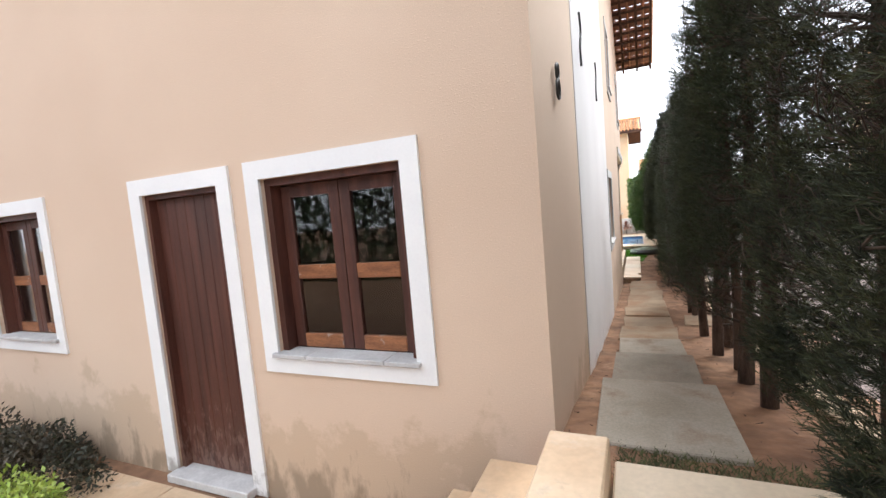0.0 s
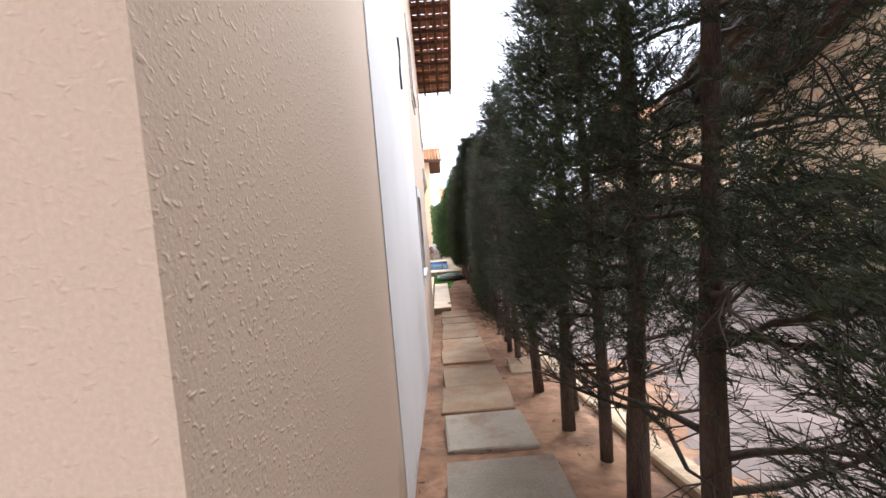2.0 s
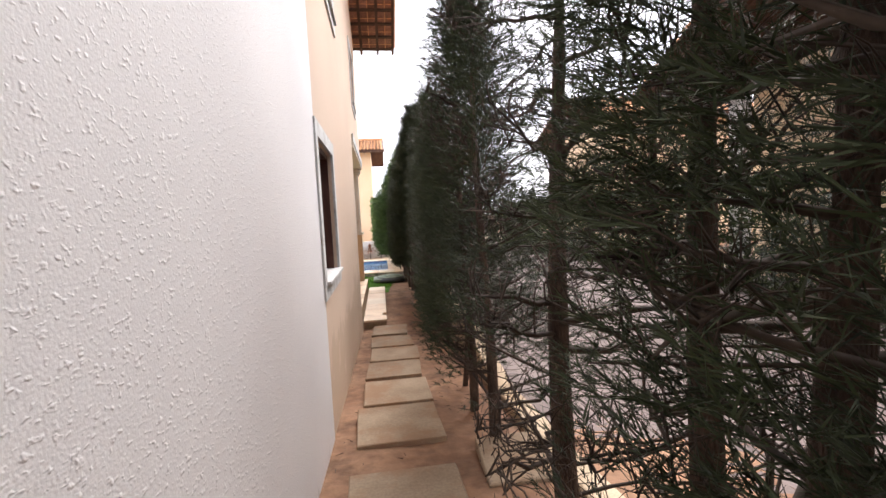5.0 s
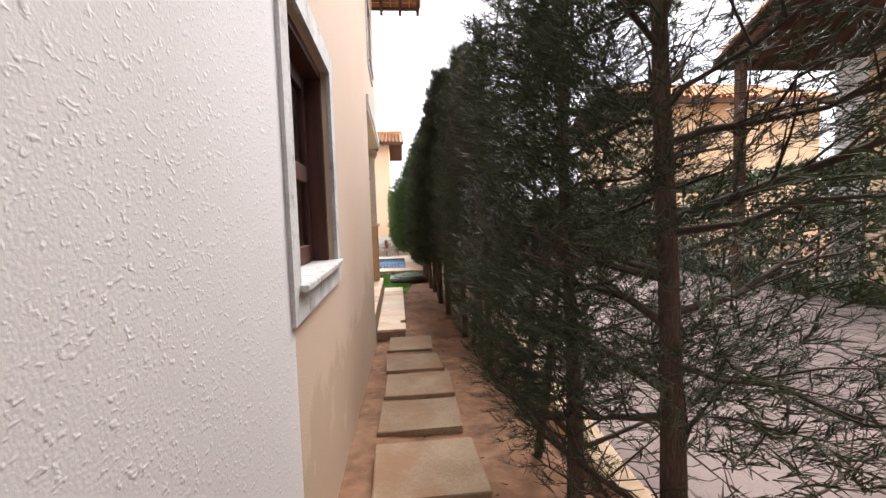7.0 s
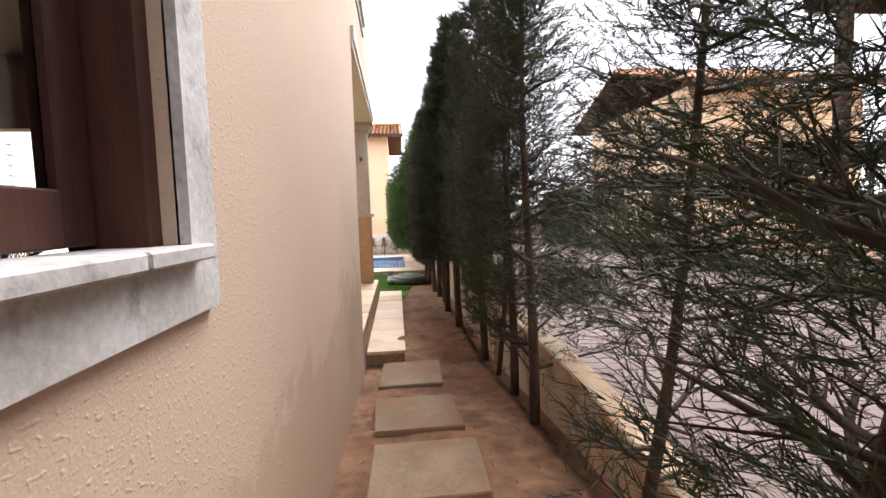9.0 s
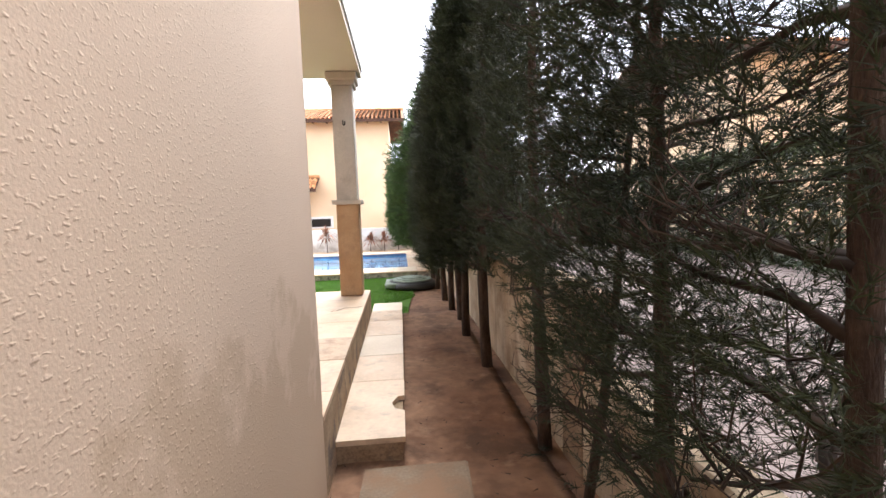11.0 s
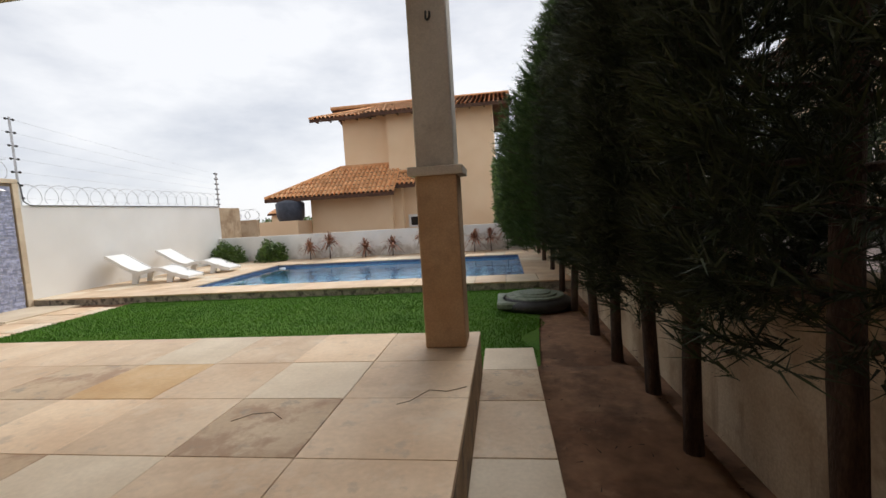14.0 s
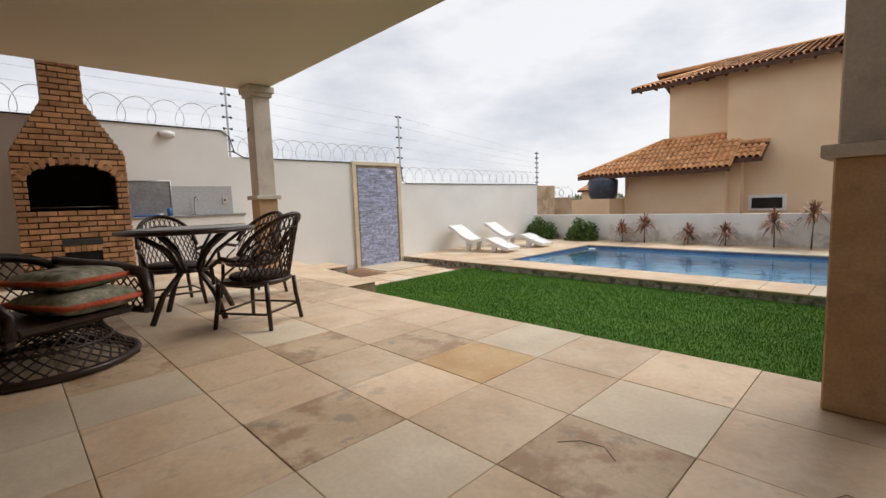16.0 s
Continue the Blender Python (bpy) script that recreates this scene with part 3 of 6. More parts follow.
v_, f_ = tile_rows(RX0, RX1 - 0.02, -0.9, RE_Z + 0.06 + (RE_Y - RIDGE_Y) * PITCH - (RIDGE_Y + 0.9) * PITCH, RIDGE_Y, PITCH)
mesh_part("tiles", v_, f_, M_rooftile, roof, kind="stuff")


def slope_box(bm, x0, x1, ya, yb, dz0, dz1):
    """A beam along the rear slope between ya and yb."""
    q = []
    for y in (ya, yb):
        zz = RE_Z + (RE_Y - y) * PITCH
        q += [bm.verts.new((x0, y, zz + dz0)), bm.verts.new((x1, y, zz + dz0)), bm.verts.new((x1, y, zz + dz1)), bm.verts.new((x0, y, zz + dz1))]
    for a in ((0, 1, 2, 3), (7, 6, 5, 4), (0, 4, 5, 1), (1, 5, 6, 2), (2, 6, 7, 3), (3, 7, 4, 0)):
        bm.faces.new([q[i] for i in a])
    return bm


for x_ in (0.98, 0.60, 0.20, -2.0, -4.0, -6.0, -8.0, -9.7):
    part("rafter", slope_box(bmesh.new(), x_ - 0.03, x_ + 0.03, RE_Y - 0.02, RIDGE_Y, -0.09, 0.0), M_rafter, roof)
bm = bmesh.new()
for k in range(int((RE_Y - RIDGE_Y) / 0.33)):
    y = RE_Y - 0.03 - k * 0.33
    slope_box(bm, RX0, RX1 - 0.02, y, y - 0.05, 0.002, 0.03)
part("battens", bm, M_rafter, roof)
# tiles as seen from below, coloured as if already in shade
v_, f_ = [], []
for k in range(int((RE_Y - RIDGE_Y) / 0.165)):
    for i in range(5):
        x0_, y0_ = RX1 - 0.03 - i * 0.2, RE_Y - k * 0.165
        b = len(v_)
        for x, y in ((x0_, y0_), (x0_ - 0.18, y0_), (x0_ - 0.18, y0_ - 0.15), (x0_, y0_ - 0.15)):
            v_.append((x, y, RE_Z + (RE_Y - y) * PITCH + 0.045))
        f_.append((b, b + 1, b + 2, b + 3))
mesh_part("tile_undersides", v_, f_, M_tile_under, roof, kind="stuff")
part("gable", slab_poly(bmesh.new(), [(-0.16, 0.0), (0.0, 0.0), (0.0, 13.7), (-0.16, 13.7)], 5.7, 5.75), M_beige, roof)
bm = bmesh.new()
g = [(-0.16, y, z) for y, z in ((0.0, 5.75), (13.7, 5.75), (13.7, RE_Z + 0.05), (6.0, RE_Z + 7.7 * PITCH + 0.05), (0.0, RE_Z + 7.7 * PITCH - 6 * PITCH + 0.2))]
ga, gb = [bm.verts.new(p) for p in g], [bm.verts.new((0.0, p[1], p[2])) for p in g]
bm.faces.new(ga), bm.faces.new(gb[::-1])
for i in range(5):
    bm.faces.new((ga[i], ga[(i + 1) % 5], gb[(i + 1) % 5], gb[i]))
part("gable", bm, M_beige, roof)

# pillars of the terrace
def pillar(x0, y0, label):
    p = thing("pillar", (x0 + 0.145, y0 + 0.145, 0), label, "pillar", "terrace pillars")
    w = 0.145
    part("base", box(bmesh.new(), -w, w, -w, w, 0.0, 1.215, 0.008), M_pillar_low, p, "ochre painted lower shaft")
    part("band", box(bmesh.new(), -w - 0.045, w + 0.045, -w - 0.045, w + 0.045, 1.215, 1.275, 0.006), M_pillar, p)
    part("shaft", box(bmesh.new(), -w + 0.01, w - 0.01, -w + 0.01, w - 0.01, 1.275, 2.74, 0.008), M_pillar, p, "pale grey plaster shaft")
    bm = bmesh.new()
    box(bm, -w - 0.02, w + 0.02, -w - 0.02, w + 0.02, 2.74, 2.80, 0.006)
    box(bm, -w - 0.05, w + 0.05, -w - 0.05, w + 0.05, 2.80, 2.896, 0.01)
    part("capital", bm, M_pillar, p)
    hk = tube(bmesh.new(), [(0.0, -w + 0.012, 2.29), (0.0, -w - 0.012, 2.29), (0.0, -w - 0.02, 2.24), (0.012, -w - 0.035, 2.225), (0.028, -w - 0.04, 2.24), (0.03, -w - 0.042, 2.275)], 0.008, 6)
    part("hook", hk, M_iron, p)
    return p


pillar(-0.365, 13.86, "square terrace pillar, ochre below and pale grey plaster above, at the ledge")
pillar(-7.2, 13.86, "square terrace pillar, ochre below and pale plaster above, near the sink")

# ---- ground ----
bm = bmesh.new()
ys = [-60, -12, -6, -3.0, -1.0, 0.0, 0.7, 1.4, 2.1, 3.0, 4.0, 5.0, 6.0, 7.0, 8.0, 9.2, 10.0, 10.6, 12, 14, 16, 18, 20, 24.45, 30, 60, 200, 900]
xs = [-900, -200, -60, -20, -10.4, -9.2, -7.3, -0.2, 0.0, 0.15, 0.35, 0.6, 0.85, 1.05, 1.2, 1.35, 1.5, 9, 20, 60, 200, 900]
fine_x = sorted(set(xs + [i * 0.09 for i in range(1, 16)]))
fine_y = sorted(set(ys + [i * 0.15 for i in range(0, 130)]))


def soil_height(x, y):
    z = ground_z(y)
    if x < -0.1:
        z = 0.04 if y < 10.2 else -0.62
        if y > 14:
            z = -0.62
    if x > 1.6:
        z = 0.2
    elif y > 14.95:
        z = -0.605
    if 1.26 < x < 1.6:
        z -= 0.015
    elif abs(x) < 1.6 and x > -0.05:
        z += 0.025 * noise.noise(Vector((x * 2.3, y * 2.3, 0))) + 0.012 * noise.noise(Vector((x * 8, y * 8, 3)))
    if x > 1.6 or y > 30 or y < -8:
        z = min(z, -0.15)
    return z


gv = {(i, j): bm.verts.new((x, y, soil_height(x, y))) for i, x in enumerate(fine_x) for j, y in enumerate(fine_y)}
for i in range(len(fine_x) - 1):
    for j in range(len(fine_y) - 1):
        if -7.31 < fine_x[i] and 19.9 < fine_y[j] < 24.0 and fine_x[i + 1] <= 0.73:
            continue
        bm.faces.new((gv[i, j], gv[i + 1, j], gv[i + 1, j + 1], gv[i, j + 1])).smooth = True
part("ground", bm, M_soil, kind="structure", category="ground", label="reddish-brown bare soil with scattered debris")

# retaining wall and street beyond the trees
def wall_top(y):
    return float(np.interp(y, (-6.0, 0.0, 3.4, 4.64, 6.0, 7.4, 8.4, 10.62), (0.82, 0.70, 0.23, 0.10, 0.0, 0.11, 0.17, 0.20)))


def street_z(y):
    """Height of the street's paving: it falls along the house, then runs level."""
    return float(np.interp(y, (-6.0, 0.0, 3.4, 4.64, 6.0, 12.0, 60.0), (0.80, 0.62, 0.16, 0.02, -0.07, -0.03, 0.0)))


def wall_run(name, ys, tops, inner, outer, material, label):
    """A low wall that follows the plan and the fall of the ground."""
    bm = bmesh.new()
    rings = []
    for y, z in zip(ys, tops):
        a, b = inner(y), outer(y)
        rings.append([bm.verts.new(q) for q in ((a, y, -0.75), (b, y, -0.75), (b, y, z - 0.012), (b - 0.012, y, z), (a + 0.012, y, z), (a, y, z - 0.012))])
    for p, q in zip(rings, rings[1:]):
        for k in range(6):
            bm.faces.new((p[k], p[(k + 1) % 6], q[(k + 1) % 6], q[k]))
    bm.faces.new(rings[0]), bm.faces.new(rings[-1][::-1])
    return part(name, bm, material, kind="structure", category="wall", label=label)


def wall_inner(y):
    return float(np.interp(y, (4.0, 6.2, 8.2), (1.385, 1.385, 1.47)))


wy = [-6 + 0.4 * k for k in range(41)] + [10.3]
wall_run("wall_east_low", wy, [wall_top(y) + 0.006 * math.sin(y * 5.1) for y in wy], wall_inner, lambda y: wall_inner(y) + 0.17, M_kerb, "very low weathered plaster kerb wall with a pale top")
wy = [10.62 + 0.98 * k for k in range(31)]
wall_run("wall_east", wy, [0.625 + 0.004 * math.sin(y * 3) for y in wy], lambda y: 1.47, lambda y: 1.66, M_kerb, "weathered plaster retaining wall with streaks and a shadow strip under its top")
part("pier", box(bmesh.new(), 1.462, 1.66, 10.3, 10.62, -0.72, 0.60, 0.012), M_pier, kind="structure", category="wall", label="brown stained plaster pier where the low wall steps up")
# thin dark strip: shadow under the wall's top, laid on as colour
part("wall_cap", box(bmesh.new(), 1.455, 1.468, 10.7, 39.9, 0.545, 0.60, 0.003), M_cap_shadow, kind="structure", category="trim", label="dark strip standing for the shadow under the wall's top")
bm = bmesh.new()
bed = [[bm.verts.new((x, y, street_z(y) - 0.026)) for x in (1.55, 9.5)] for y in (-30, -6, 0, 3.4, 4.64, 6, 12, 60)]
for p, q in zip(bed, bed[1:]):
    bm.faces.new((p[0], p[1], q[1], q[0]))
part("street_bed", bm, M_joint, kind="structure", category="road")
# ---- terrace ----
part("terrace_bed", box(bmesh.new(), -10.2, -0.034, 10.3, 14.24, -0.62, -0.007), M_joint, kind="structure", category="floor")
part("terrace_edge", box(bmesh.new(), -0.032, 0.0, 10.3, 14.27, -0.62, -0.036, 0.004), M_riser, kind="structure", category="trim")
terrace = thing("terrace", (0, 0, 0), "large cream and sand-coloured stone slabs of the terrace, worn and stained", "floor")
terrace["kind"] = "structure"
slab_edges = [0.004, -0.67] + [-0.67 - 0.575 * k for k in range(1, 17)] + [-10.2]
row_edges = [10.3, 10.66, 11.26, 11.85, 12.44, 13.02, 13.6, 14.27]
rnd = random.Random(4)
for i in range(len(slab_edges) - 1):
    for j in range(len(row_edges) - 1):
        x1, x0, y0, y1 = slab_edges[i], max(slab_edges[i + 1], -10.2), row_edges[j], row_edges[j + 1]
        g = rnd.uniform(0.0016, 0.0032)
        kind_ = {(0, 4): M_stone, (0, 5): M_stone, (0, 6): M_stone, (1, 4): M_stone_ochre, (1, 5): M_stone_grey, (1, 6): M_stone, (2, 4): M_stone, (2, 3): M_stone_grey, (3, 4): M_stone, (1, 3): M_stone, (0, 3): M_stone, (0, 2): M_stone_ochre, (3, 6): M_stone_grey, (3, 5): M_stone_rust, (2, 5): M_stone, (5, 4): M_stone_ochre, (3, 3): M_stone_ochre, (4, 4): M_stone, (4, 3): M_stone}.get((i, j))
        part("stone_slab", box(bmesh.new(), x0 + g, x1 - g, y0 + g, y1 - g, -0.034, rnd.uniform(-0.0015, 0.0015), 0.002), kind_ or rnd.choice([M_stone, M_stone, M_stone, M_stone, M_stone_grey, M_stone_ochre]), terrace)
# cracks that run over two slabs
for pts in ([(-0.02, 13.16), (-0.12, 13.10), (-0.22, 13.12), (-0.30, 12.98), (-0.36, 12.94)], [(-1.15, 12.75), (-1.08, 12.83), (-0.98, 12.85), (-0.90, 12.78)]):
    part("crack", tube(bmesh.new(), [(x, y, 0.001) for x, y in pts], 0.0022, 4), M_joint, terrace)

ledge = thing("ledge", (0, 0, 0), "low cream stone ledge along the terrace, one slab broken", "ledge")
ledge["kind"] = "structure"
part("core", box(bmesh.new(), 0.001, 0.425, 10.66, 14.84, -0.60, -0.362), M_riser, ledge)
ly = [10.64, 11.62, 12.30, 13.02, 13.72, 14.30, 14.86]
for a, b in zip(ly, ly[1:]):
    if a == 10.64:
        slab_ = slab_poly(bmesh.new(), [(0.002, a), (0.44, a), (0.44, 11.02), (0.37, 11.06), (0.345, 11.16), (0.39, 11.27), (0.44, 11.28), (0.44, b - 0.003), (0.002, b - 0.003)], -0.361, -0.325)
    else:
        slab_ = box(bmesh.new(), 0.002, 0.44, a + 0.003, b - 0.003, -0.361, -0.325, 0.004)
    part("stone_slab", slab_, M_stone_grey if a in (14.30, 12.30) else M_stone_ochre if a == 13.72 else M_stone, ledge)

# extension of the terrace with its curbs near the sink, and the sunken path to the shower
LEVEL, DECK = -0.60, -0.43
part("terrace_extension", slab_poly(bmesh.new(), [(-10.2, 14.27), (-5.25, 14.27), (-5.25, 14.72), (-10.2, 15.4)], LEVEL, -0.004), M_riser, kind="structure", category="floor")
part("terrace_extension_top", slab_poly(bmesh.new(), [(-10.2, 14.275), (-5.24, 14.275), (-5.24, 14.73), (-10.2, 15.41)], -0.003, 0.0), M_stone, kind="structure", category="floor")
part("curb", box(bmesh.new(), -10.2, -9.27, 15.5, 16.8, LEVEL, -0.37, 0.01), M_mossy, kind="structure", category="curb")
part("curb_top", box(bmesh.new(), -10.2, -9.25, 15.48, 16.82, -0.37, -0.34, 0.004), M_stone, kind="structure", category="curb")
path = thing("garden_path", (0, 0, 0), "irregular cream stone path from the terrace to the shower", "path")
path["kind"] = "structure"
px = [-10.18, -9.5, -8.8, -8.1, -7.4, -6.7, -6.05, -5.35]
for i in range(7):
    for j in range(6):
        x0, x1, y0, y1 = px[i], px[i + 1], 15.0 + j * 0.66, 15.0 + (j + 1) * 0.66
        if (x0 + x1) / 2 > -7.7 or (x0 < -5.3 and y0 < 15.3 - (x0 + 10.2) * 0.13 and x0 < -5.4 and y1 < 15.7):
            continue
        if x0 < -8.8 and 15.4 < y1 and y0 < 17.0:
            continue
        part("paving_stone", box(bmesh.new(), x0 + 0.01, x1 - 0.01, y0 + 0.01, y1 - 0.01, LEVEL - 0.06, LEVEL + rnd.uniform(0.0, 0.015), 0.006), M_stone if rnd.random() < 0.7 else M_stone_grey, path)

# pool deck
PX0, PX1, PY0, PY1 = -7.05, 0.62, 20.15, 24.3
DY0, DY1, DX0, DX1 = 19.25, 26.0, -10.2, 1.46
deck = thing("pool_deck", (0, 0, 0), "cream stone paving round the swimming pool with a mossy edge", "paving")
deck["kind"] = "structure"
for n_, a in (("deck_core", (DX0, DX1, DY0 + 0.03, PY0 - 0.06)), ("deck_core", (DX0, DX1, PY1 + 0.06, DY1)), ("deck_core", (DX0, PX0 - 0.06, PY0 - 0.06, PY1 + 0.06)), ("deck_core", (PX1 + 0.06, DX1, PY0 - 0.06, PY1 + 0.06))):
    part(n_, box(bmesh.new(), *a, LEVEL - 0.1, DECK - 0.034), M_mossy, deck)


def deck_tiles(x0, x1, y0, y1, sx=0.62, sy=0.55):
    nx, ny = max(1, round((x1 - x0) / sx)), max(1, round((y1 - y0) / sy))
    for i in range(nx):
        for j in range(ny):
            a, b = x0 + (x1 - x0) * i / nx, x0 + (x1 - x0) * (i + 1) / nx
            c, d = y0 + (y1 - y0) * j / ny, y0 + (y1 - y0) * (j + 1) / ny
            part("paving_stone", box(bmesh.new(), a + 0.004, b - 0.004, c + 0.004, d - 0.004, DECK - 0.033, DECK + rnd.uniform(-0.003, 0.003), 0.005), M_stone if rnd.random() < 0.75 else M_stone_grey, deck)


deck_tiles(DX0, DX1, DY0, PY0, 0.62, 0.9)
deck_tiles(DX0, PX0, PY0, PY1)
deck_tiles(PX1, DX1, PY0, PY1, 0.8, 0.6)
deck_tiles(DX0, DX1, PY1, DY1, 0.62, 0.85)

pool = thing("swimming_pool", (0, 0, 0), "rectangular swimming pool with blue tiles and clear water", "swimming pool")
bm = bmesh.new()
box(bm, PX0 - 0.05, PX1 + 0.05, PY0 - 0.05, PY1 + 0.05, -1.95, -1.80)
part("basin_floor", bm, M_pooltile, pool)
for a in ((PX0 - 0.05, PX1 + 0.05, PY0 - 0.05, PY0), (PX0 - 0.05, PX1 + 0.05, PY1, PY1 + 0.05), (PX0 - 0.05, PX0, PY0, PY1), (PX1, PX1 + 0.05, PY0, PY1)):
    part("basin_wall", box(bmesh.new(), *a, -1.80, DECK - 0.14), M_pooltile, pool)
    part("rim_tiles", box(bmesh.new(), *a, DECK - 0.14, DECK - 0.036), M_pooledge, pool)
water = part("water", box(bmesh.new(), PX0 + 0.001, PX1 - 0.001, PY0 + 0.001, PY1 - 0.001, -1.79, DECK - 0.10), M_water, pool, "clear blue water with soft ripples")
water.visible_shadow = False
part("skimmer", lathe(bmesh.new(), [(0.10, DECK - 0.10), (0.10, DECK - 0.07), (0.03, DECK - 0.06)], 16, (-6.75, 24.0)), M_plastic, pool)

# lawn: soil sheet and real blades
bm = bmesh.new()
slab_poly(bm, [(-7.65, 15.08), (-5.25, 14.74), (-5.2, 14.29), (-0.01, 14.29), (0.02, 14.88), (0.5, 14.9), (0.62, 16.6), (0.9, 19.24), (-7.7, 19.24), (-7.62, 17.0)], -0.66, -0.585)
part("lawn_ground", bm, M_grass_soil, kind="structure", category="ground")
rg = np.random.default_rng(7)
N = 150000
gx, gy = rg.uniform(-7.65, 0.95, N), rg.uniform(14.3, 19.25, N)
keep = ~((gx < -5.22) & (gy < 14.78 + (-5.22 - gx) * 0.14)) & ~((gx > 0.35 + (gy - 14.9) * 0.13 + 0.12 * np.sin(gy * 5))) & ~((gx > -0.02) & (gx < 0.46) & (gy < 14.9))
gx, gy = gx[keep], gy[keep]
n = len(gx)
ang, h, lean = rg.uniform(0, math.tau, n), rg.uniform(0.018, 0.042, n), rg.uniform(-0.014, 0.014, (n, 2))
w = 0.0036
V = np.empty((n, 3, 3))
V[:, 0] = np.stack([gx - w * np.cos(ang), gy - w * np.sin(ang), np.full(n, -0.587)], 1)
V[:, 1] = np.stack([gx + w * np.cos(ang), gy + w * np.sin(ang), np.full(n, -0.587)], 1)
V[:, 2] = np.stack([gx + lean[:, 0], gy + lean[:, 1], -0.587 + h], 1)
mesh_part("grass", V.reshape(-1, 3).tolist(), np.arange(3 * n).reshape(-1, 3).tolist(), M_grass, kind="stuff", category="grass", label="bright green mown lawn")
# small grass tufts at the start of the side passage
n = 1500
gx, gy = rg.uniform(0.28, 1.1, n), rg.normal(-0.09, 0.07, n)
ang, h = rg.uniform(0, math.tau, n), rg.uniform(0.01, 0.035, n)
z0 = np.array([ground_z(float(y)) + 0.01 for y in gy])
V = np.empty((n, 3, 3))
V[:, 0] = np.stack([gx - w * np.cos(ang), gy - w * np.sin(ang), z0], 1)
V[:, 1] = np.stack([gx + w * np.cos(ang), gy + w * np.sin(ang), z0], 1)
V[:, 2] = np.stack([gx + rg.uniform(-0.03, 0.03, n), gy + rg.uniform(-0.03, 0.03, n), z0 + h], 1)
mesh_part("grass", V.reshape(-1, 3).tolist(), np.arange(3 * n).reshape(-1, 3).tolist(), M_dullgrass, kind="stuff", category="grass", label="thin tufts of grass beside the steps")

# stepping slabs of the side passage
def stepping(x0, x1, y0, y1, skew=0.0, dz=0.035):
    za, zb = ground_z(y0), ground_z(y1)
    zt = (za + zb) / 2 + dz
    s = thing("stepping_slab", ((x0 + x1) / 2, (y0 + y1) / 2, zt), "worn grey-brown concrete stepping slab set in red soil", "stepping stone", "slabs of the side path")
    hx, hy = (x1 - x0) / 2, (y1 - y0) / 2
    bm = bmesh.new()
    box(bm, -hx, hx, -hy, hy, -0.16, 0.0, 0.008)
    for v in bm.verts:
        v.co.x += skew * v.co.y + rnd.uniform(-0.006, 0.006)
        v.co.y += rnd.uniform(-0.006, 0.006)
        v.co.z += (zb - za) / (2 * hy) * v.co.y * 0.12
    part("slab", bm, M_slab if y0 < 3 else M_slab_brown, s)
    return s


slab_y = [(0.05, 0.93), (1.28, 2.02), (2.42, 2.98), (3.22, 3.80), (4.02, 4.62), (5.17, 5.80), (6.02, 6.62), (6.92, 7.46), (7.72, 8.30), (8.60, 9.18), (9.72, 10.42)]
for i, (a, b) in enumerate(slab_y):
    stepping(0.18 + rnd.uniform(-0.02, 0.02), 0.80 + rnd.uniform(-0.02, 0.03), a, b, rnd.uniform(-0.05, 0.05), 0.085 if i < 2 else 0.065)
stepping(0.95, 1.36, 4.45, 5.0, 0.05, 0.05)
# fallen bits on the soil
n = 700
dx, dy = rg.uniform(0.02, 1.45, n), rg.uniform(0.0, 18.5, n)
dz = np.array([ground_z(float(y)) + 0.022 for y in dy])
an, ln = rg.uniform(0, math.tau, n), rg.uniform(0.015, 0.07, n)
V = np.empty((n, 3, 3))
V[:, 0] = np.stack([dx, dy, dz], 1)
V[:, 1] = np.stack([dx + 0.006 * np.sin(an), dy - 0.006 * np.cos(an), dz + 0.004], 1)
V[:, 2] = np.stack([dx + ln * np.cos(an), dy + ln * np.sin(an), dz + 0.004], 1)
mesh_part("litter", V.reshape(-1, 3).tolist(), np.arange(3 * n).reshape(-1, 3).tolist(), M_twig, kind="stuff", category="fallen twigs", label="fallen dry twigs and needles on the soil")

# septic tank cover in the lawn
man = thing("tank_cover", (0.66, 17.75, -0.54), "green-grey moulded round tank cover with raised rings", "tank cover")
part("body", lathe(bmesh.new(), [(0.56, -0.04), (0.56, 0.06), (0.50, 0.10), (0.46, 0.10), (0.45, 0.125)], 28), M_iron, man)
for r_, z_ in ((0.44, 0.125), (0.34, 0.145), (0.24, 0.165)):
    part("raised_ring", lathe(bmesh.new(), [(r_, z_ - 0.01), (r_, z_ + 0.018), (r_ - 0.03, z_ + 0.024)], 28), M_tankgreen, man)
part("plate", box(bmesh.new(), -0.58, 0.30, -0.42, 0.42, 0.0, 0.10, 0.02), M_tankgreen, man)

# ---- front yard ----
yard = thing("front_paving", (0, 0, 0), "beige stone paving before the front door", "paving")
yard["kind"] = "structure"
for i in range(7):
    for j in range(4):
        a, c = -0.55 - (i + 1) * 0.56, -0.12 - (j + 1) * 0.56
        part("paving_stone", box(bmesh.new(), a + 0.004, a + 0.556, c + 0.004, c + 0.556, -0.02, 0.05 + rnd.uniform(-0.002, 0.002), 0.004), M_stone, yard)
steps = thing("front_steps", (0, 0, 0), "pale stone steps rising along the front wall to the side passage", "steps")
steps["kind"] = "structure"
for x0, x1, zt in ((-0.92, -0.68, 0.22), (-0.68, -0.44, 0.39), (-0.44, -0.235, 0.56), (-0.235, 0.033, 0.745)):
    part("step", box(bmesh.new(), x0 - 0.02, x1, -1.15, -0.27, -0.02, zt, 0.006), M_stone, steps)
part("step_wall", box(bmesh.new(), 0.035, 0.275, -1.6, -0.31, -0.02, 0.94, 0.008), M_stone, steps)
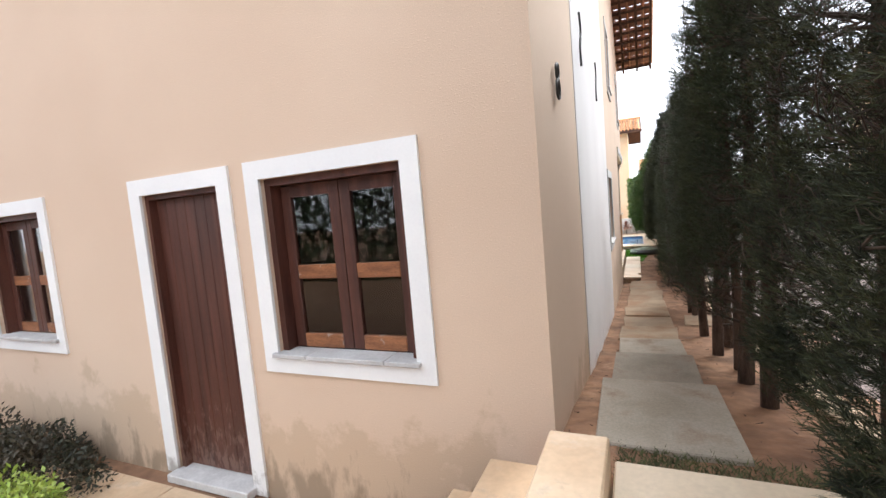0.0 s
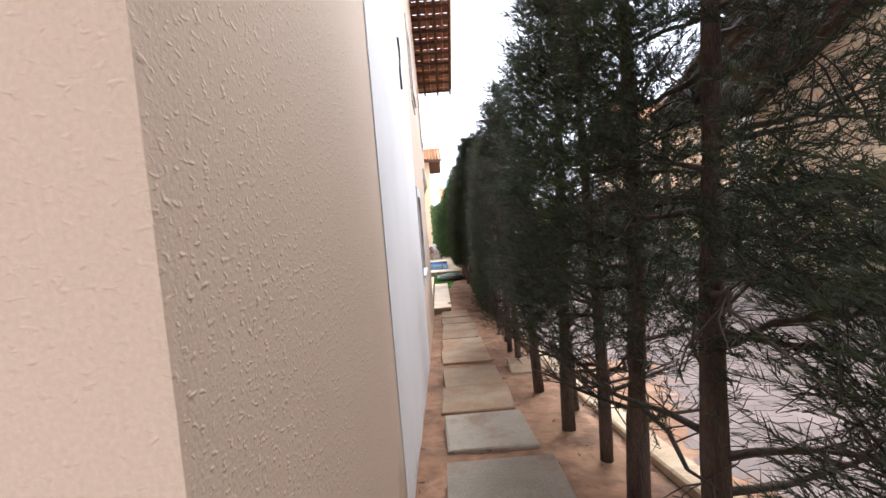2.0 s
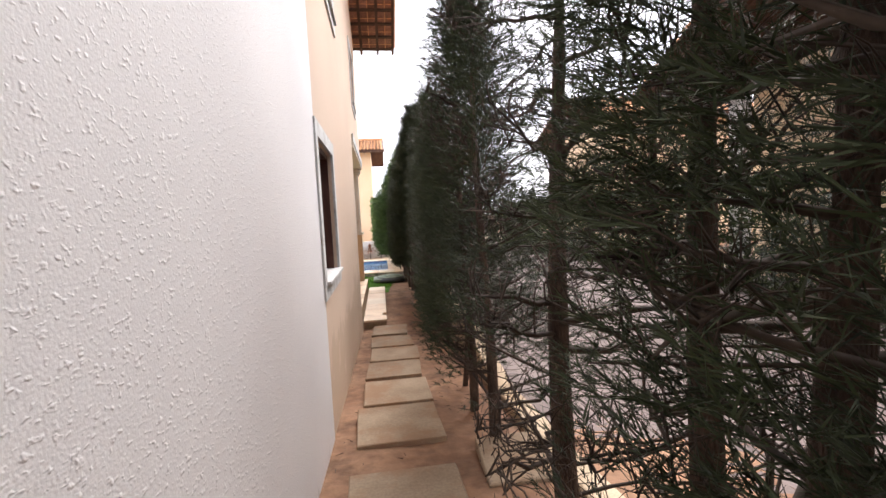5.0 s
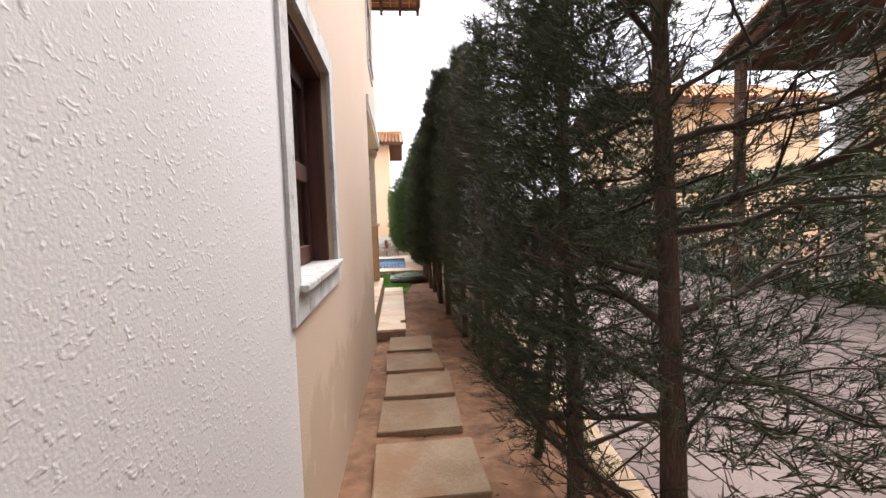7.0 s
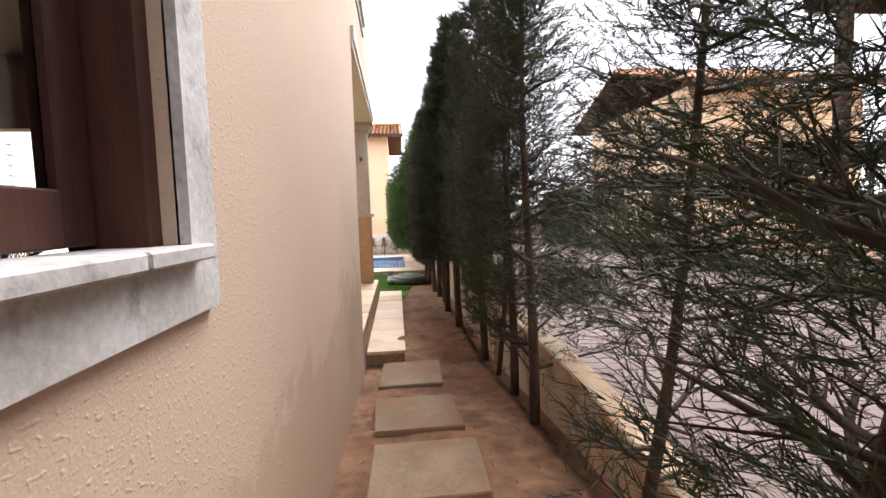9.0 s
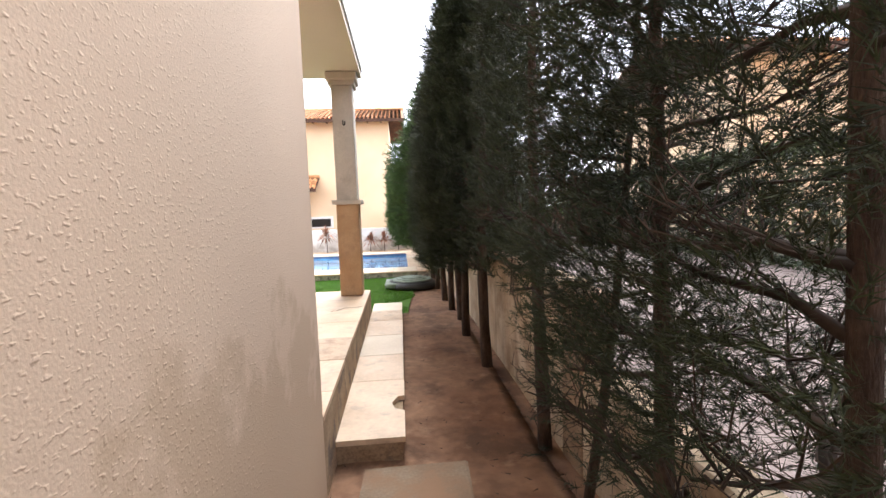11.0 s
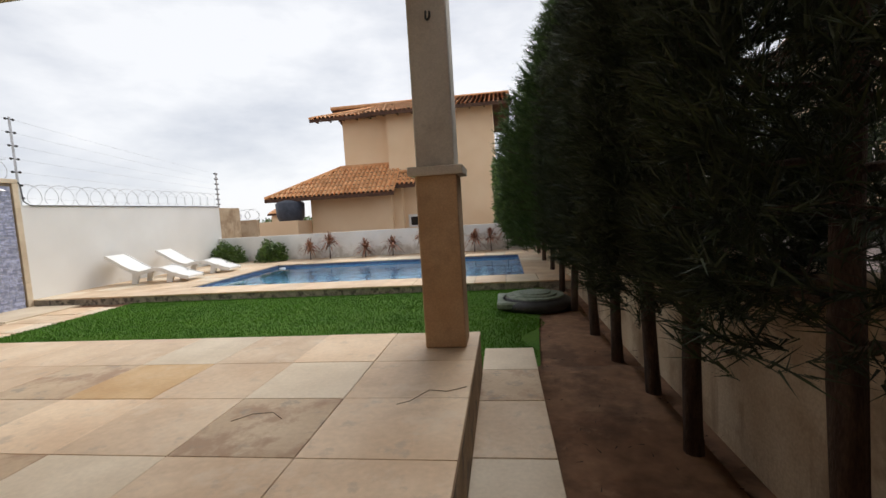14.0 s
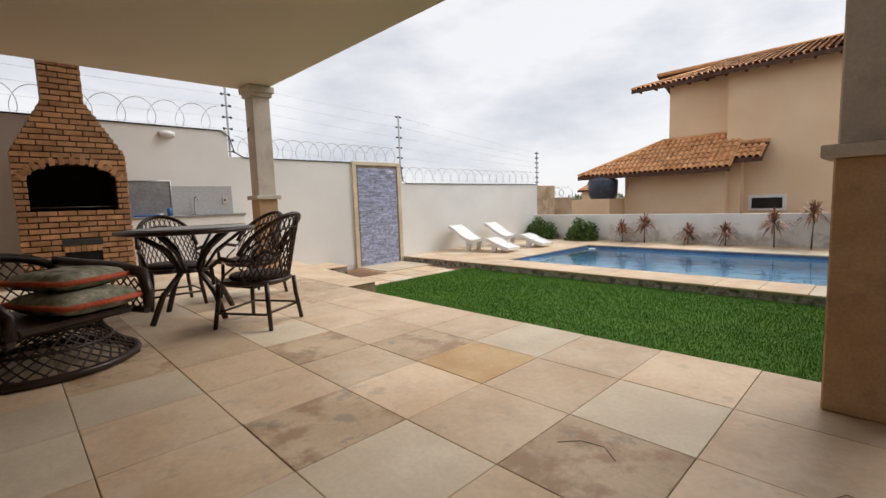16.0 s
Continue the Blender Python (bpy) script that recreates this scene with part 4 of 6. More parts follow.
part("landing", box(bmesh.new(), 0.285, 1.46, -3.2, -0.22, 0.2, 0.79, 0.008), M_stone_grey, kind="structure", category="paving")


def leaf_clump(n, rx, ry, rz, size, seed, zbase=0.0):
    """Many small folded leaves spread through a low dome."""
    r = np.random.default_rng(seed)
    d = r.normal(size=(n, 3))
    d /= np.linalg.norm(d, axis=1)[:, None]
    d[:, 2] = abs(d[:, 2])
    q = d * (r.uniform(0.55, 1.05, n) + 0.12 * np.sin(d[:, 0] * 7 + seed))[:, None] * np.array([rx, ry, rz])
    q[:, 2] += zbase
    a = r.normal(size=(n, 3)) + d * 0.8
    a /= np.linalg.norm(a, axis=1)[:, None]
    b = np.cross(a, r.normal(size=(n, 3)))
    b /= np.linalg.norm(b, axis=1)[:, None]
    s = size * r.uniform(0.6, 1.3, n)[:, None]
    V = np.stack([q, q + a * s * 0.5 + b * s * 0.22, q + a * s, q + a * s * 0.5 - b * s * 0.22], 1).reshape(-1, 3)
    F = np.arange(4 * n).reshape(-1, 4)
    return V.tolist(), F.tolist()


def shrub(name, loc, label, m, n, rx, ry, rz, size, seed, group=""):
    s = thing(name, loc, label, "shrub", group)
    v, f = leaf_clump(n, rx, ry, rz, size, seed)
    mesh_part("leaves", v, f, m, s)
    bm = bmesh.new()
    rr = random.Random(seed)
    for k in range(7):
        a, l = rr.uniform(0, math.tau), rr.uniform(0.4, 0.8)
        tube(bm, [(0, 0, -0.05), (rx * l * 0.4 * math.cos(a), ry * l * 0.4 * math.sin(a), rz * l * 0.6), (rx * l * math.cos(a), ry * l * math.sin(a), rz * l)], [0.012, 0.008, 0.004], 5)
    part("stems", bm, M_twig, s)
    return s


shrub("shrub", (-4.1, -0.38, 0.04), "dark brownish low shrub against the front wall", M_leaf_dark, 5200, 0.72, 0.34, 0.40, 0.045, 1)
shrub("shrub", (-4.9, -0.42, 0.04), "dark brownish low shrub under the curtained window", M_leaf_dark, 3000, 0.7, 0.36, 0.45, 0.05, 2)
shrub("shrub", (-3.42, -0.78, 0.04), "lime-green leafy shrub at the yard's edge", M_leaf_lime, 2200, 0.36, 0.26, 0.36, 0.05, 3)

# ---- garden walls ----
WX = -10.2
for n_, a in (("wall_lot_1", (WX - 0.16, WX, 6.0, 14.62, -0.7, 2.75)), ("wall_lot_2", (WX - 0.16, WX, 14.62, 19.33, -0.7, 2.2)), ("wall_lot_3", (WX - 0.16, WX, 19.33, 26.2, -0.7, 1.66))):
    part(n_, box(bmesh.new(), *a), M_lotwall, kind="structure", category="wall", label="tall white rendered garden wall")
part("wall_lot_4", box(bmesh.new(), WX - 0.16, WX - 0.0, 26.2, 27.5, -0.7, 1.6), M_kerb, kind="structure", category="wall")
part("wall_far", box(bmesh.new(), WX, 1.47, 26.0, 26.16, -0.7, 0.46), M_farwall, kind="structure", category="wall", label="low white rendered wall behind the pool, stained")
part("wall_far_upper", box(bmesh.new(), -16.0, WX - 0.16, 29.0, 29.16, -0.7, 1.1), M_kerb, kind="structure", category="wall")
part("wall_lot_left", box(bmesh.new(), WX - 2.0, WX - 0.16, 9.0, 9.16, -0.7, 2.75), M_lotwall, kind="structure", category="wall")

# wall top cable, razor coils, fence posts with wires
def coil(y0, y1, z, turns, r, label):
    c = thing("razor_coil", (WX - 0.08, y0, z), label, "razor wire coil", "coils on the wall")
    n_ = int(turns * 18)
    L = y1 - y0
    pts = [(r * 0.5 * math.sin(k * math.tau / 18), L * k / n_ + 0.15 * math.sin(k * math.tau / 18), r + r * math.cos(k * math.tau / 18)) for k in range(n_ + 1)]
    part("wire", tube(bmesh.new(), pts, 0.006, 4), M_metal, c)
    return c


coil(9.2, 14.5, 2.75, 11, 0.25, "galvanised razor coil on the tallest stretch of garden wall")
coil(14.8, 19.2, 2.2, 13, 0.23, "galvanised razor coil over the middle stretch of garden wall")
coil(19.5, 26.1, 1.66, 17, 0.24, "galvanised razor coil over the lowest stretch of garden wall")
cf = coil(0.0, 1.0, 0.0, 8, 0.24, "galvanised razor coil on the wall beyond the garden corner")
for ch in cf.children:
    ch.data.transform(Matrix.Rotation(radians(90), 4, "Z") @ Matrix.Scale(3.4, 4, (0, 1, 0)))
cf.location = (-10.4, 29.08, 1.1)
cable = thing("wall_cable", (0, 0, 0), "black cable clipped along the stepped wall top", "cable")
part("cable", tube(bmesh.new(), [(WX + 0.012, y, z) for y, z in ((9.2, 2.74), (12, 2.745), (14.5, 2.73), (14.66, 2.62), (14.74, 2.3), (14.95, 2.19), (17, 2.19), (19.28, 2.19), (19.34, 2.1), (19.36, 1.75), (19.5, 1.655), (23, 1.65), (26.2, 1.65))], 0.014, 5), M_iron, cable)
posts = []
for y_, zb, zt in ((14.68, 2.2, 3.80), (19.36, 1.7, 3.58), (26.3, 1.62, 2.92)):
    p_ = thing("fence_post", (WX - 0.06, y_, zb), "grey metal fence post with black insulators on the garden wall", "fence post", "electric fence posts")
    part("post", box(bmesh.new(), -0.018, 0.018, -0.018, 0.018, -0.5, zt - zb, 0.002), M_metal, p_)
    k_ = 7
    hs = [0.12 + (zt - zb - 0.17) * i / (k_ - 1) for i in range(k_)]
    for hh in hs:
        ins = part("insulator", lathe(bmesh.new(), [(0.014, -0.10), (0.026, -0.09), (0.026, -0.06), (0.012, -0.05), (0.012, 0.05), (0.026, 0.06), (0.026, 0.09), (0.014, 0.10)], 8), M_iron, p_)
        ins.matrix_basis = pose(0.0, 0.0, hh, 90, 0, 0)
    posts.append((y_, [zb + hh for hh in hs]))
wires = thing("fence_wires", (0, 0, 0), "thin electric fence wires strung between the posts", "fence wire")
bm = bmesh.new()
for i in range(7):
    pts_ = [(WX - 0.05, 9.0, posts[0][1][i] + 0.05)] + [(WX - 0.05, y_, hs_[i]) for y_, hs_ in posts]
    for a, b in zip(pts_, pts_[1:]):
        m_ = [(a[0], a[1] + (b[1] - a[1]) * t, a[2] + (b[2] - a[2]) * t - 0.12 * t * (1 - t)) for t in (0, 0.25, 0.5, 0.75, 1)]
        tube(bm, m_, 0.0022, 3)
part("wires", bm, M_metal, wires)

# shower with mosaic panel
shower = thing("shower", (WX, 18.48, LEVEL), "blue-grey mosaic shower panel with stone border, chrome head and tap", "outdoor shower")
bm = bmesh.new()
box(bm, 0.001, 0.03, -0.70, 0.66, 0.0, 2.72)
part("backing", bm, M_joint, shower)
v_, f_ = [], []
k_ = 0
for j in range(74):
    z0 = 0.03 + j * 0.0355
    y0 = -0.66 - rnd.uniform(0, 0.10)
    while y0 < 0.62:
        y1 = min(0.62, y0 + rnd.uniform(0.10, 0.22))
        a, b = max(y0, -0.66), y1
        if b - a > 0.02:
            d = rnd.uniform(0.034, 0.044)
            q = len(v_)
            for x in (0.03, d):
                v_ += [(x, a + 0.001, z0 + 0.001), (x, b - 0.001, z0 + 0.001), (x, b - 0.001, z0 + 0.034), (x, a + 0.001, z0 + 0.034)]
            f_ += [(q + 4, q + 5, q + 6, q + 7), (q, q + 1, q + 5, q + 4), (q + 1, q + 2, q + 6, q + 5), (q + 2, q + 3, q + 7, q + 6), (q + 3, q, q + 4, q + 7)]
        y0 = y1
mesh_part("mosaic", v_, f_, M_mosaic, shower, kind="stuff")
for ya, yb in ((-0.82, -0.70), (0.66, 0.78)):
    for k in range(5):
        part("border_stone", box(bmesh.new(), 0.001, 0.055, ya, yb, 0.0 + k * 0.545 + 0.003, (k + 1) * 0.545, 0.005), M_stone_grey, shower)
part("border_stone", box(bmesh.new(), 0.001, 0.055, -0.82, 0.78, 2.728, 2.82, 0.005), M_stone_grey, shower)
part("shower_arm", tube(bmesh.new(), [(0.04, 0.05, 2.56), (0.22, 0.12, 2.60), (0.34, 0.16, 2.56)], 0.012, 6), M_metal, shower)
sh_ = part("shower_head", lathe(bmesh.new(), [(0.015, 0.05), (0.05, 0.03), (0.11, 0.0), (0.11, -0.012)], 16), M_metal, shower)
sh_.matrix_basis = pose(0.35, 0.16, 2.53)
tp_ = part("tap", lathe(bmesh.new(), [(0.03, 0.0), (0.03, 0.03), (0.018, 0.035), (0.018, 0.07)], 12), M_metal, shower)
tp_.matrix_basis = pose(0.04, 0.10, 1.55, 0, 90, 0)
part("shower_tray", box(bmesh.new(), -10.19, -8.9, 17.7, 19.22, LEVEL - 0.05, LEVEL + 0.03), M_stone_grey, kind="structure", category="paving")

# wall lamp
lamp = thing("wall_lamp", (WX + 0.0, 13.5, 2.58), "small cream oval bulkhead lamp on the white wall", "wall lamp")
part("base", lathe(bmesh.new(), [(0.13, 0.0), (0.13, 0.02)], 20), M_pillar, lamp)
part("diffuser", lathe(bmesh.new(), [(0.12, 0.02), (0.11, 0.06), (0.07, 0.09), (0.01, 0.10)], 20), M_plastic, lamp)
for ch in lamp.children:
    ch.matrix_basis = pose(0, 0, 0, 0, 90, 0) @ Matrix.Diagonal((0.6, 1.25, 1, 1))

# red-leaved plants and green shrubs behind the pool
def dracaena(x, h, seed, lean):
    rr = random.Random(seed)
    d = thing("dracaena", (x, 25.62, DECK), rr.choice(["slender red-leaved dracaena in front of the low white wall", "dry reddish dracaena with drooping leaves by the pool wall"]), "ornamental plant", "plants along the pool wall")
    part("stem", tube(bmesh.new(), [(0, 0, -0.02), (lean * 0.4, 0.01, h * 0.4), (lean, 0, h)], [0.022, 0.016, 0.012], 6), M_bark, d)
    v, f = [], []
    for k in range(95):
        a, el, L = rr.uniform(0, math.tau), rr.uniform(-0.35, 1.5), rr.uniform(0.32, 0.60)
        z0 = h - rr.uniform(0, 0.18)
        u = Vector((math.cos(a) * math.cos(el), math.sin(a) * math.cos(el), math.sin(el)))
        s = Vector((-math.sin(a), math.cos(a), 0)) * 0.022
        p0 = Vector((lean, 0, z0))
        p1, p2 = p0 + u * L * 0.55, p0 + u * L + Vector((0, 0, -0.10 * L / 0.3))
        b = len(v)
        v += [tuple(p0 - s * 0.4), tuple(p0 + s * 0.4), tuple(p1 + s), tuple(p1 - s), tuple(p2)]
        f += [(b, b + 1, b + 2, b + 3), (b + 3, b + 2, b + 4)]
    mesh_part("leaves", v, f, M_drac, d)


for i, (x, h, l) in enumerate(((-6.52, 0.45, 0.0), (-5.80, 0.62, 0.02), (-4.52, 0.35, 0.0), (-3.55, 0.42, 0.02), (-2.42, 0.75, -0.02), (-1.65, 0.95, 0.02), (-0.75, 0.5, 0.03), (-0.2, 0.5, 0.0), (0.35, 0.7, 0.0), (0.95, 0.45, 0.02))):
    dracaena(x, h, 20 + i, l)
for i, x in enumerate((-9.7, -7.95)):
    shrub("shrub", (x, 25.6, DECK), "glossy green shrub with pale blossoms by the pool wall", M_leaf, 2000, 0.68 - 0.12 * i, 0.34, 0.70, 0.11, 40 + i, "green shrubs behind the pool")

# sun loungers
def lounger(x, y, rz):
    L = thing("sun_lounger", (x, y, DECK), "white moulded plastic sun lounger with wavy seat and raised back", "sun lounger", "loungers by the pool", rz)
    L.scale = (1.1, 1.1, 1.1)
    prof = [(0.0, 0.70), (0.18, 0.60), (0.40, 0.45), (0.62, 0.33), (0.80, 0.28), (1.00, 0.32), (1.18, 0.36), (1.36, 0.33), (1.60, 0.22), (1.85, 0.14), (1.95, 0.12)]
    bm = bmesh.new()
    top = [[bm.verts.new((s, w_, z)) for w_ in (-0.31, 0.31)] for s, z in prof]
    bot = [[bm.verts.new((s, w_, z - 0.045)) for w_ in (-0.31, 0.31)] for s, z in prof]
    for a, b, c, d in zip(top, top[1:], bot, bot[1:]):
        bm.faces.new((a[0], b[0], b[1], a[1])), bm.faces.new((c[0], c[1], d[1], d[0]))
        bm.faces.new((a[0], c[0], d[0], b[0])), bm.faces.new((a[1], b[1], d[1], c[1]))
    bm.faces.new((top[0][0], top[0][1], bot[0][1], bot[0][0])), bm.faces.new((top[-1][0], bot[-1][0], bot[-1][1], top[-1][1]))
    part("seat", bm, M_plastic, L)
    for s_, z_, in ((0.66, 0.30), (1.50, 0.24)):
        for w_ in (-0.29, 0.23):
            bm = bmesh.new()
            lo = [bm.verts.new(p) for p in ((s_ - 0.10, w_, 0), (s_ + 0.02, w_, 0), (s_ + 0.02, w_ + 0.06, 0), (s_ - 0.10, w_ + 0.06, 0))]
            hi = [bm.verts.new(p) for p in ((s_ - 0.05, w_, z_), (s_ + 0.14, w_, z_), (s_ + 0.14, w_ + 0.06, z_), (s_ - 0.05, w_ + 0.06, z_))]
            bm.faces.new(lo[::-1]), bm.faces.new(hi)
            for q in range(4):
                bm.faces.new((lo[q], lo[(q + 1) % 4], hi[(q + 1) % 4], hi[q]))
            part("leg", bm, M_plastic, L)
    for w_ in (-0.33, 0.31):
        bm = bmesh.new()
        for (sa, za), (sb, zb) in zip(prof, prof[1:]):
            q = [bm.verts.new(p) for p in ((sa, w_, za - 0.07), (sb, w_, zb - 0.07), (sb, w_, zb + 0.02), (sa, w_, za + 0.02), (sa, w_ + 0.02, za - 0.07), (sb, w_ + 0.02, zb - 0.07), (sb, w_ + 0.02, zb + 0.02), (sa, w_ + 0.02, za + 0.02))]
            for fa in ((0, 1, 2, 3), (7, 6, 5, 4), (3, 2, 6, 7), (0, 4, 5, 1)):
                bm.faces.new([q[k] for k in fa])
        part("side_rail", bm, M_plastic, L)


for q_ in ((-10.05, 21.35, 6), (-9.95, 22.95, 6)):
    lounger(*q_)
# ---- conifers along the retaining wall ----
def needles(r, centres, dirs, per, length, width):
    """Sprays of thin needle blades: per blades leave each centre round its direction."""
    n = len(centres)
    c = np.repeat(centres, per, 0)
    d = np.repeat(dirs, per, 0) + r.normal(0, 0.42, (n * per, 3))
    d /= np.linalg.norm(d, axis=1)[:, None]
    s = np.cross(d, r.normal(size=d.shape))
    s /= np.linalg.norm(s, axis=1)[:, None]
    ln = length * r.uniform(0.5, 1.25, len(d))[:, None]
    c = c + np.repeat(dirs, per, 0) * np.tile(np.linspace(-0.5, 0.6, per), n)[:, None] * length
    return np.stack([c - s * width, c + s * width, c + d * ln], 1).reshape(-1, 3)


def tri_mesh(name, V, material, parent, kind=""):
    me = bpy.data.meshes.new(name)
    n = len(V)
    me.vertices.add(n), me.loops.add(n), me.polygons.add(n // 3)
    me.vertices.foreach_set("co", V.astype(np.float32).ravel())
    me.loops.foreach_set("vertex_index", np.arange(n, dtype=np.int32))
    me.polygons.foreach_set("loop_start", np.arange(0, n, 3, dtype=np.int32))
    me.update()
    me.validate()
    me.materials.append(material)
    ob = new(name, me)
    ob.parent = parent
    return tagged(ob, kind=kind)


def conifer(seed, label, height, radius, dense_from, low_density, sprays, trunk_r=0.06, material=None, limbs=46, twigs=True, face=0.52, lean=(0, 0), top_z=3.4, blade=(0.052, 0.0019), full=False, bare=0.35):
    """A tall clipped conifer: bare limbs and twigs low down, needle sprays from dense_from upwards. face: how far it is clipped on the path side."""
    rr, r = random.Random(seed), np.random.default_rng(seed)
    t = thing("conifer_tree", (0, 0, 0), label, "conifer tree", "trees along the side path")

    def axis(z):
        k = z / height
        return Vector((lean[0] * k + 0.03 * math.sin(z * 1.3 + seed), lean[1] * k + 0.03 * math.cos(z * 1.1 + seed), z))

    def reach(z):
        if z < top_z:
            return radius
        return max(0.06, radius * (1 - ((z - top_z) / (height - top_z)) ** 1.05))
    zs = [-0.15 + (height + 0.1) * k / 14 for k in range(15)]
    part("trunk", tube(bmesh.new(), [axis(z) for z in zs], [max(0.008, trunk_r * (1.15 - z / height) * (1 + 0.08 * rr.uniform(-1, 1))) for z in zs], 9), M_bark, t)
    bm = bmesh.new()
    tips = []
    for k in range(limbs):
        z = bare + (height - bare - 0.25) * (k + rr.random()) / limbs
        a, L = rr.uniform(0, math.tau), reach(z) * rr.uniform(0.75, 1.25)
        p0 = axis(z)
        u = Vector((math.cos(a), math.sin(a), rr.uniform(-0.12, 0.45))).normalized()
        if u.x < -0.1:
            L = min(L, (face - 0.02) / max(0.15, -u.x))
        pts = [p0]
        for s in range(1, 5):
            pts.append(p0 + u * L * s / 4 + Vector((rr.uniform(-1, 1), rr.uniform(-1, 1), rr.uniform(-0.6, 1) + 0.25 * s)) * 0.035)
        r0 = 0.010 + 0.010 * rr.random()
        tube(bm, pts, [r0, r0 * 0.8, r0 * 0.6, r0 * 0.42, r0 * 0.25], 4, False)
        for s in range(9 if twigs else 3):
            q = rr.uniform(0.2, 1.0)
            i = min(3, int(q * 4))
            b0 = pts[i].lerp(pts[i + 1], q * 4 - i)
            w = (u + Vector((rr.uniform(-1, 1), rr.uniform(-1, 1), rr.uniform(-0.6, 0.9)))).normalized()
            l = rr.uniform(0.12, 0.38) * (0.6 + 0.5 * radius) * (0.3 + 0.7 * reach(z) / radius)
            b1 = b0 + w * l * 0.55 + Vector((0, 0, 0.02))
            b2 = b0 + w * l + Vector((rr.uniform(-1, 1), rr.uniform(-1, 1), rr.uniform(0, 1))) * 0.05
            b1.x, b2.x = max(b1.x, -face), max(b2.x, -face)
            tube(bm, [b0, b1, b2], [0.0048, 0.0032, 0.0015], 3, False)
            tips.append((b1, b2))
            if twigs:
                for _ in range(3):
                    e = b0.lerp(b2, rr.uniform(0.3, 1.0))
                    g = e + Vector((rr.uniform(-1, 1), rr.uniform(-1, 1), rr.uniform(-0.5, 1))) * 0.11
                    g.x = max(g.x, -face)
                    tube(bm, [e, e.lerp(g, 0.5) + Vector((0, 0, 0.012)), g], [0.0024, 0.0018, 0.001], 3, False)
                    tips.append((e, g))
    part("limb_work", bm, M_twig if twigs else M_bark, t, kind="stuff")
    # crown sprays
    per_branch = 6
    total, sprays = sprays, sprays // per_branch
    z = dense_from + (height - dense_from) * r.random(sprays) ** (1.6 if dense_from < 0.6 else 1.05)
    nlow = int(sprays * low_density)
    z[:nlow] = 0.45 + (dense_from - 0.45) * r.random(nlow) ** 0.3
    R = np.array([reach(q) for q in z])
    rad = R * np.sqrt(r.uniform(0.10 if not full else 0.3, 1.0, sprays)) * (1 + 0.10 * np.sin(z * 5 + seed))
    th = r.uniform(0, math.tau, sprays)
    # each branchlet carries a row of sprays from its inner to its outer end
    along = np.tile(np.linspace(-0.13, 0.13, per_branch), sprays)
    tilt, swing = np.repeat(r.uniform(-0.25, 1.1, sprays), per_branch), np.repeat(r.normal(0, 0.5, sprays), per_branch)
    R = np.repeat(R, per_branch)
    z = np.repeat(z, per_branch) + along * tilt + r.normal(0, 0.012, sprays * per_branch)
    rad = np.clip(np.repeat(rad, per_branch) + along * 0.8, 0.03, None)
    th = np.repeat(th, per_branch) + along * swing / np.maximum(rad, 0.15) + r.normal(0, 0.02, len(rad))
    z, sprays = np.clip(z, 0.3, height), len(rad)
    # clumps leave gaps
    cz = np.sin(th * 3 + z * 4.1 + seed) + np.sin(z * 7.3 - th * 2 + seed * 1.7)
    keep = (cz > -0.9) | full
    z, rad, th = z[keep], rad[keep], th[keep]
    c = np.stack([rad * np.cos(th) + lean[0] * z / height, rad * np.sin(th) + lean[1] * z / height, z], 1)
    c[:, 0] = np.where(c[:, 0] < -face, -face + r.uniform(-0.05, 0.10, len(c)), c[:, 0])
    turn = th + swing[keep] * 0.9
    d = np.stack([np.cos(turn), np.sin(turn), tilt[keep] + r.uniform(-0.1, 0.5, len(th))], 1)
    d /= np.linalg.norm(d, axis=1)[:, None]
    V = needles(r, c, d, 13, *blade)
    if twigs:
        tp = np.array([tuple(a.lerp(b, 0.6)) for a, b in tips[::5] if a.z > 1.25 or radius > 0.69 and dense_from < 0.6])
        td = np.array([tuple((b - a).normalized()) for a, b in tips[::5] if a.z > 1.25 or radius > 0.69 and dense_from < 0.6])
        V = np.concatenate([V, needles(r, tp, td, 9, blade[0], blade[1] * 0.8)])
    tri_mesh("crown", V, material or M_needle, t)
    return t


near = [conifer(11, "tall dark conifer, bare twigs low down and needles above", 4.2, 0.62, 1.35, 0.10, 8400, 0.043, limbs=40, face=0.34, top_z=1.7, blade=(0.048, 0.0015)),
        conifer(12, "tall conifer with a crooked trunk, long limbs and thin dark needles", 4.2, 0.70, 1.3, 0.08, 8400, 0.048, limbs=44, face=0.36, top_z=1.7, blade=(0.048, 0.0015)),
        conifer(13, "slender leaning conifer with sparse low branches", 3.9, 0.50, 1.4, 0.05, 4800, 0.024, limbs=30, lean=(0.10, -0.45), face=0.36, top_z=1.8, blade=(0.048, 0.0015)),
        conifer(14, "tall dark conifer with a ragged half-dead lower crown", 4.2, 0.66, 1.15, 0.12, 8600, 0.034, limbs=42, face=0.34, top_z=1.7, blade=(0.050, 0.0016)),
        conifer(15, "tall conifer with a clean lower trunk and dark airy crown", 4.3, 0.62, 1.25, 0.0, 9000, 0.043, limbs=36, face=0.34, top_z=1.8, bare=0.95, blade=(0.052, 0.0018)),
        conifer(16, "half-dead conifer with bare crooked limbs and few needles", 4.3, 0.66, 1.5, 0.12, 2200, 0.044, limbs=38, face=0.36, top_z=1.8, blade=(0.048, 0.0014))]
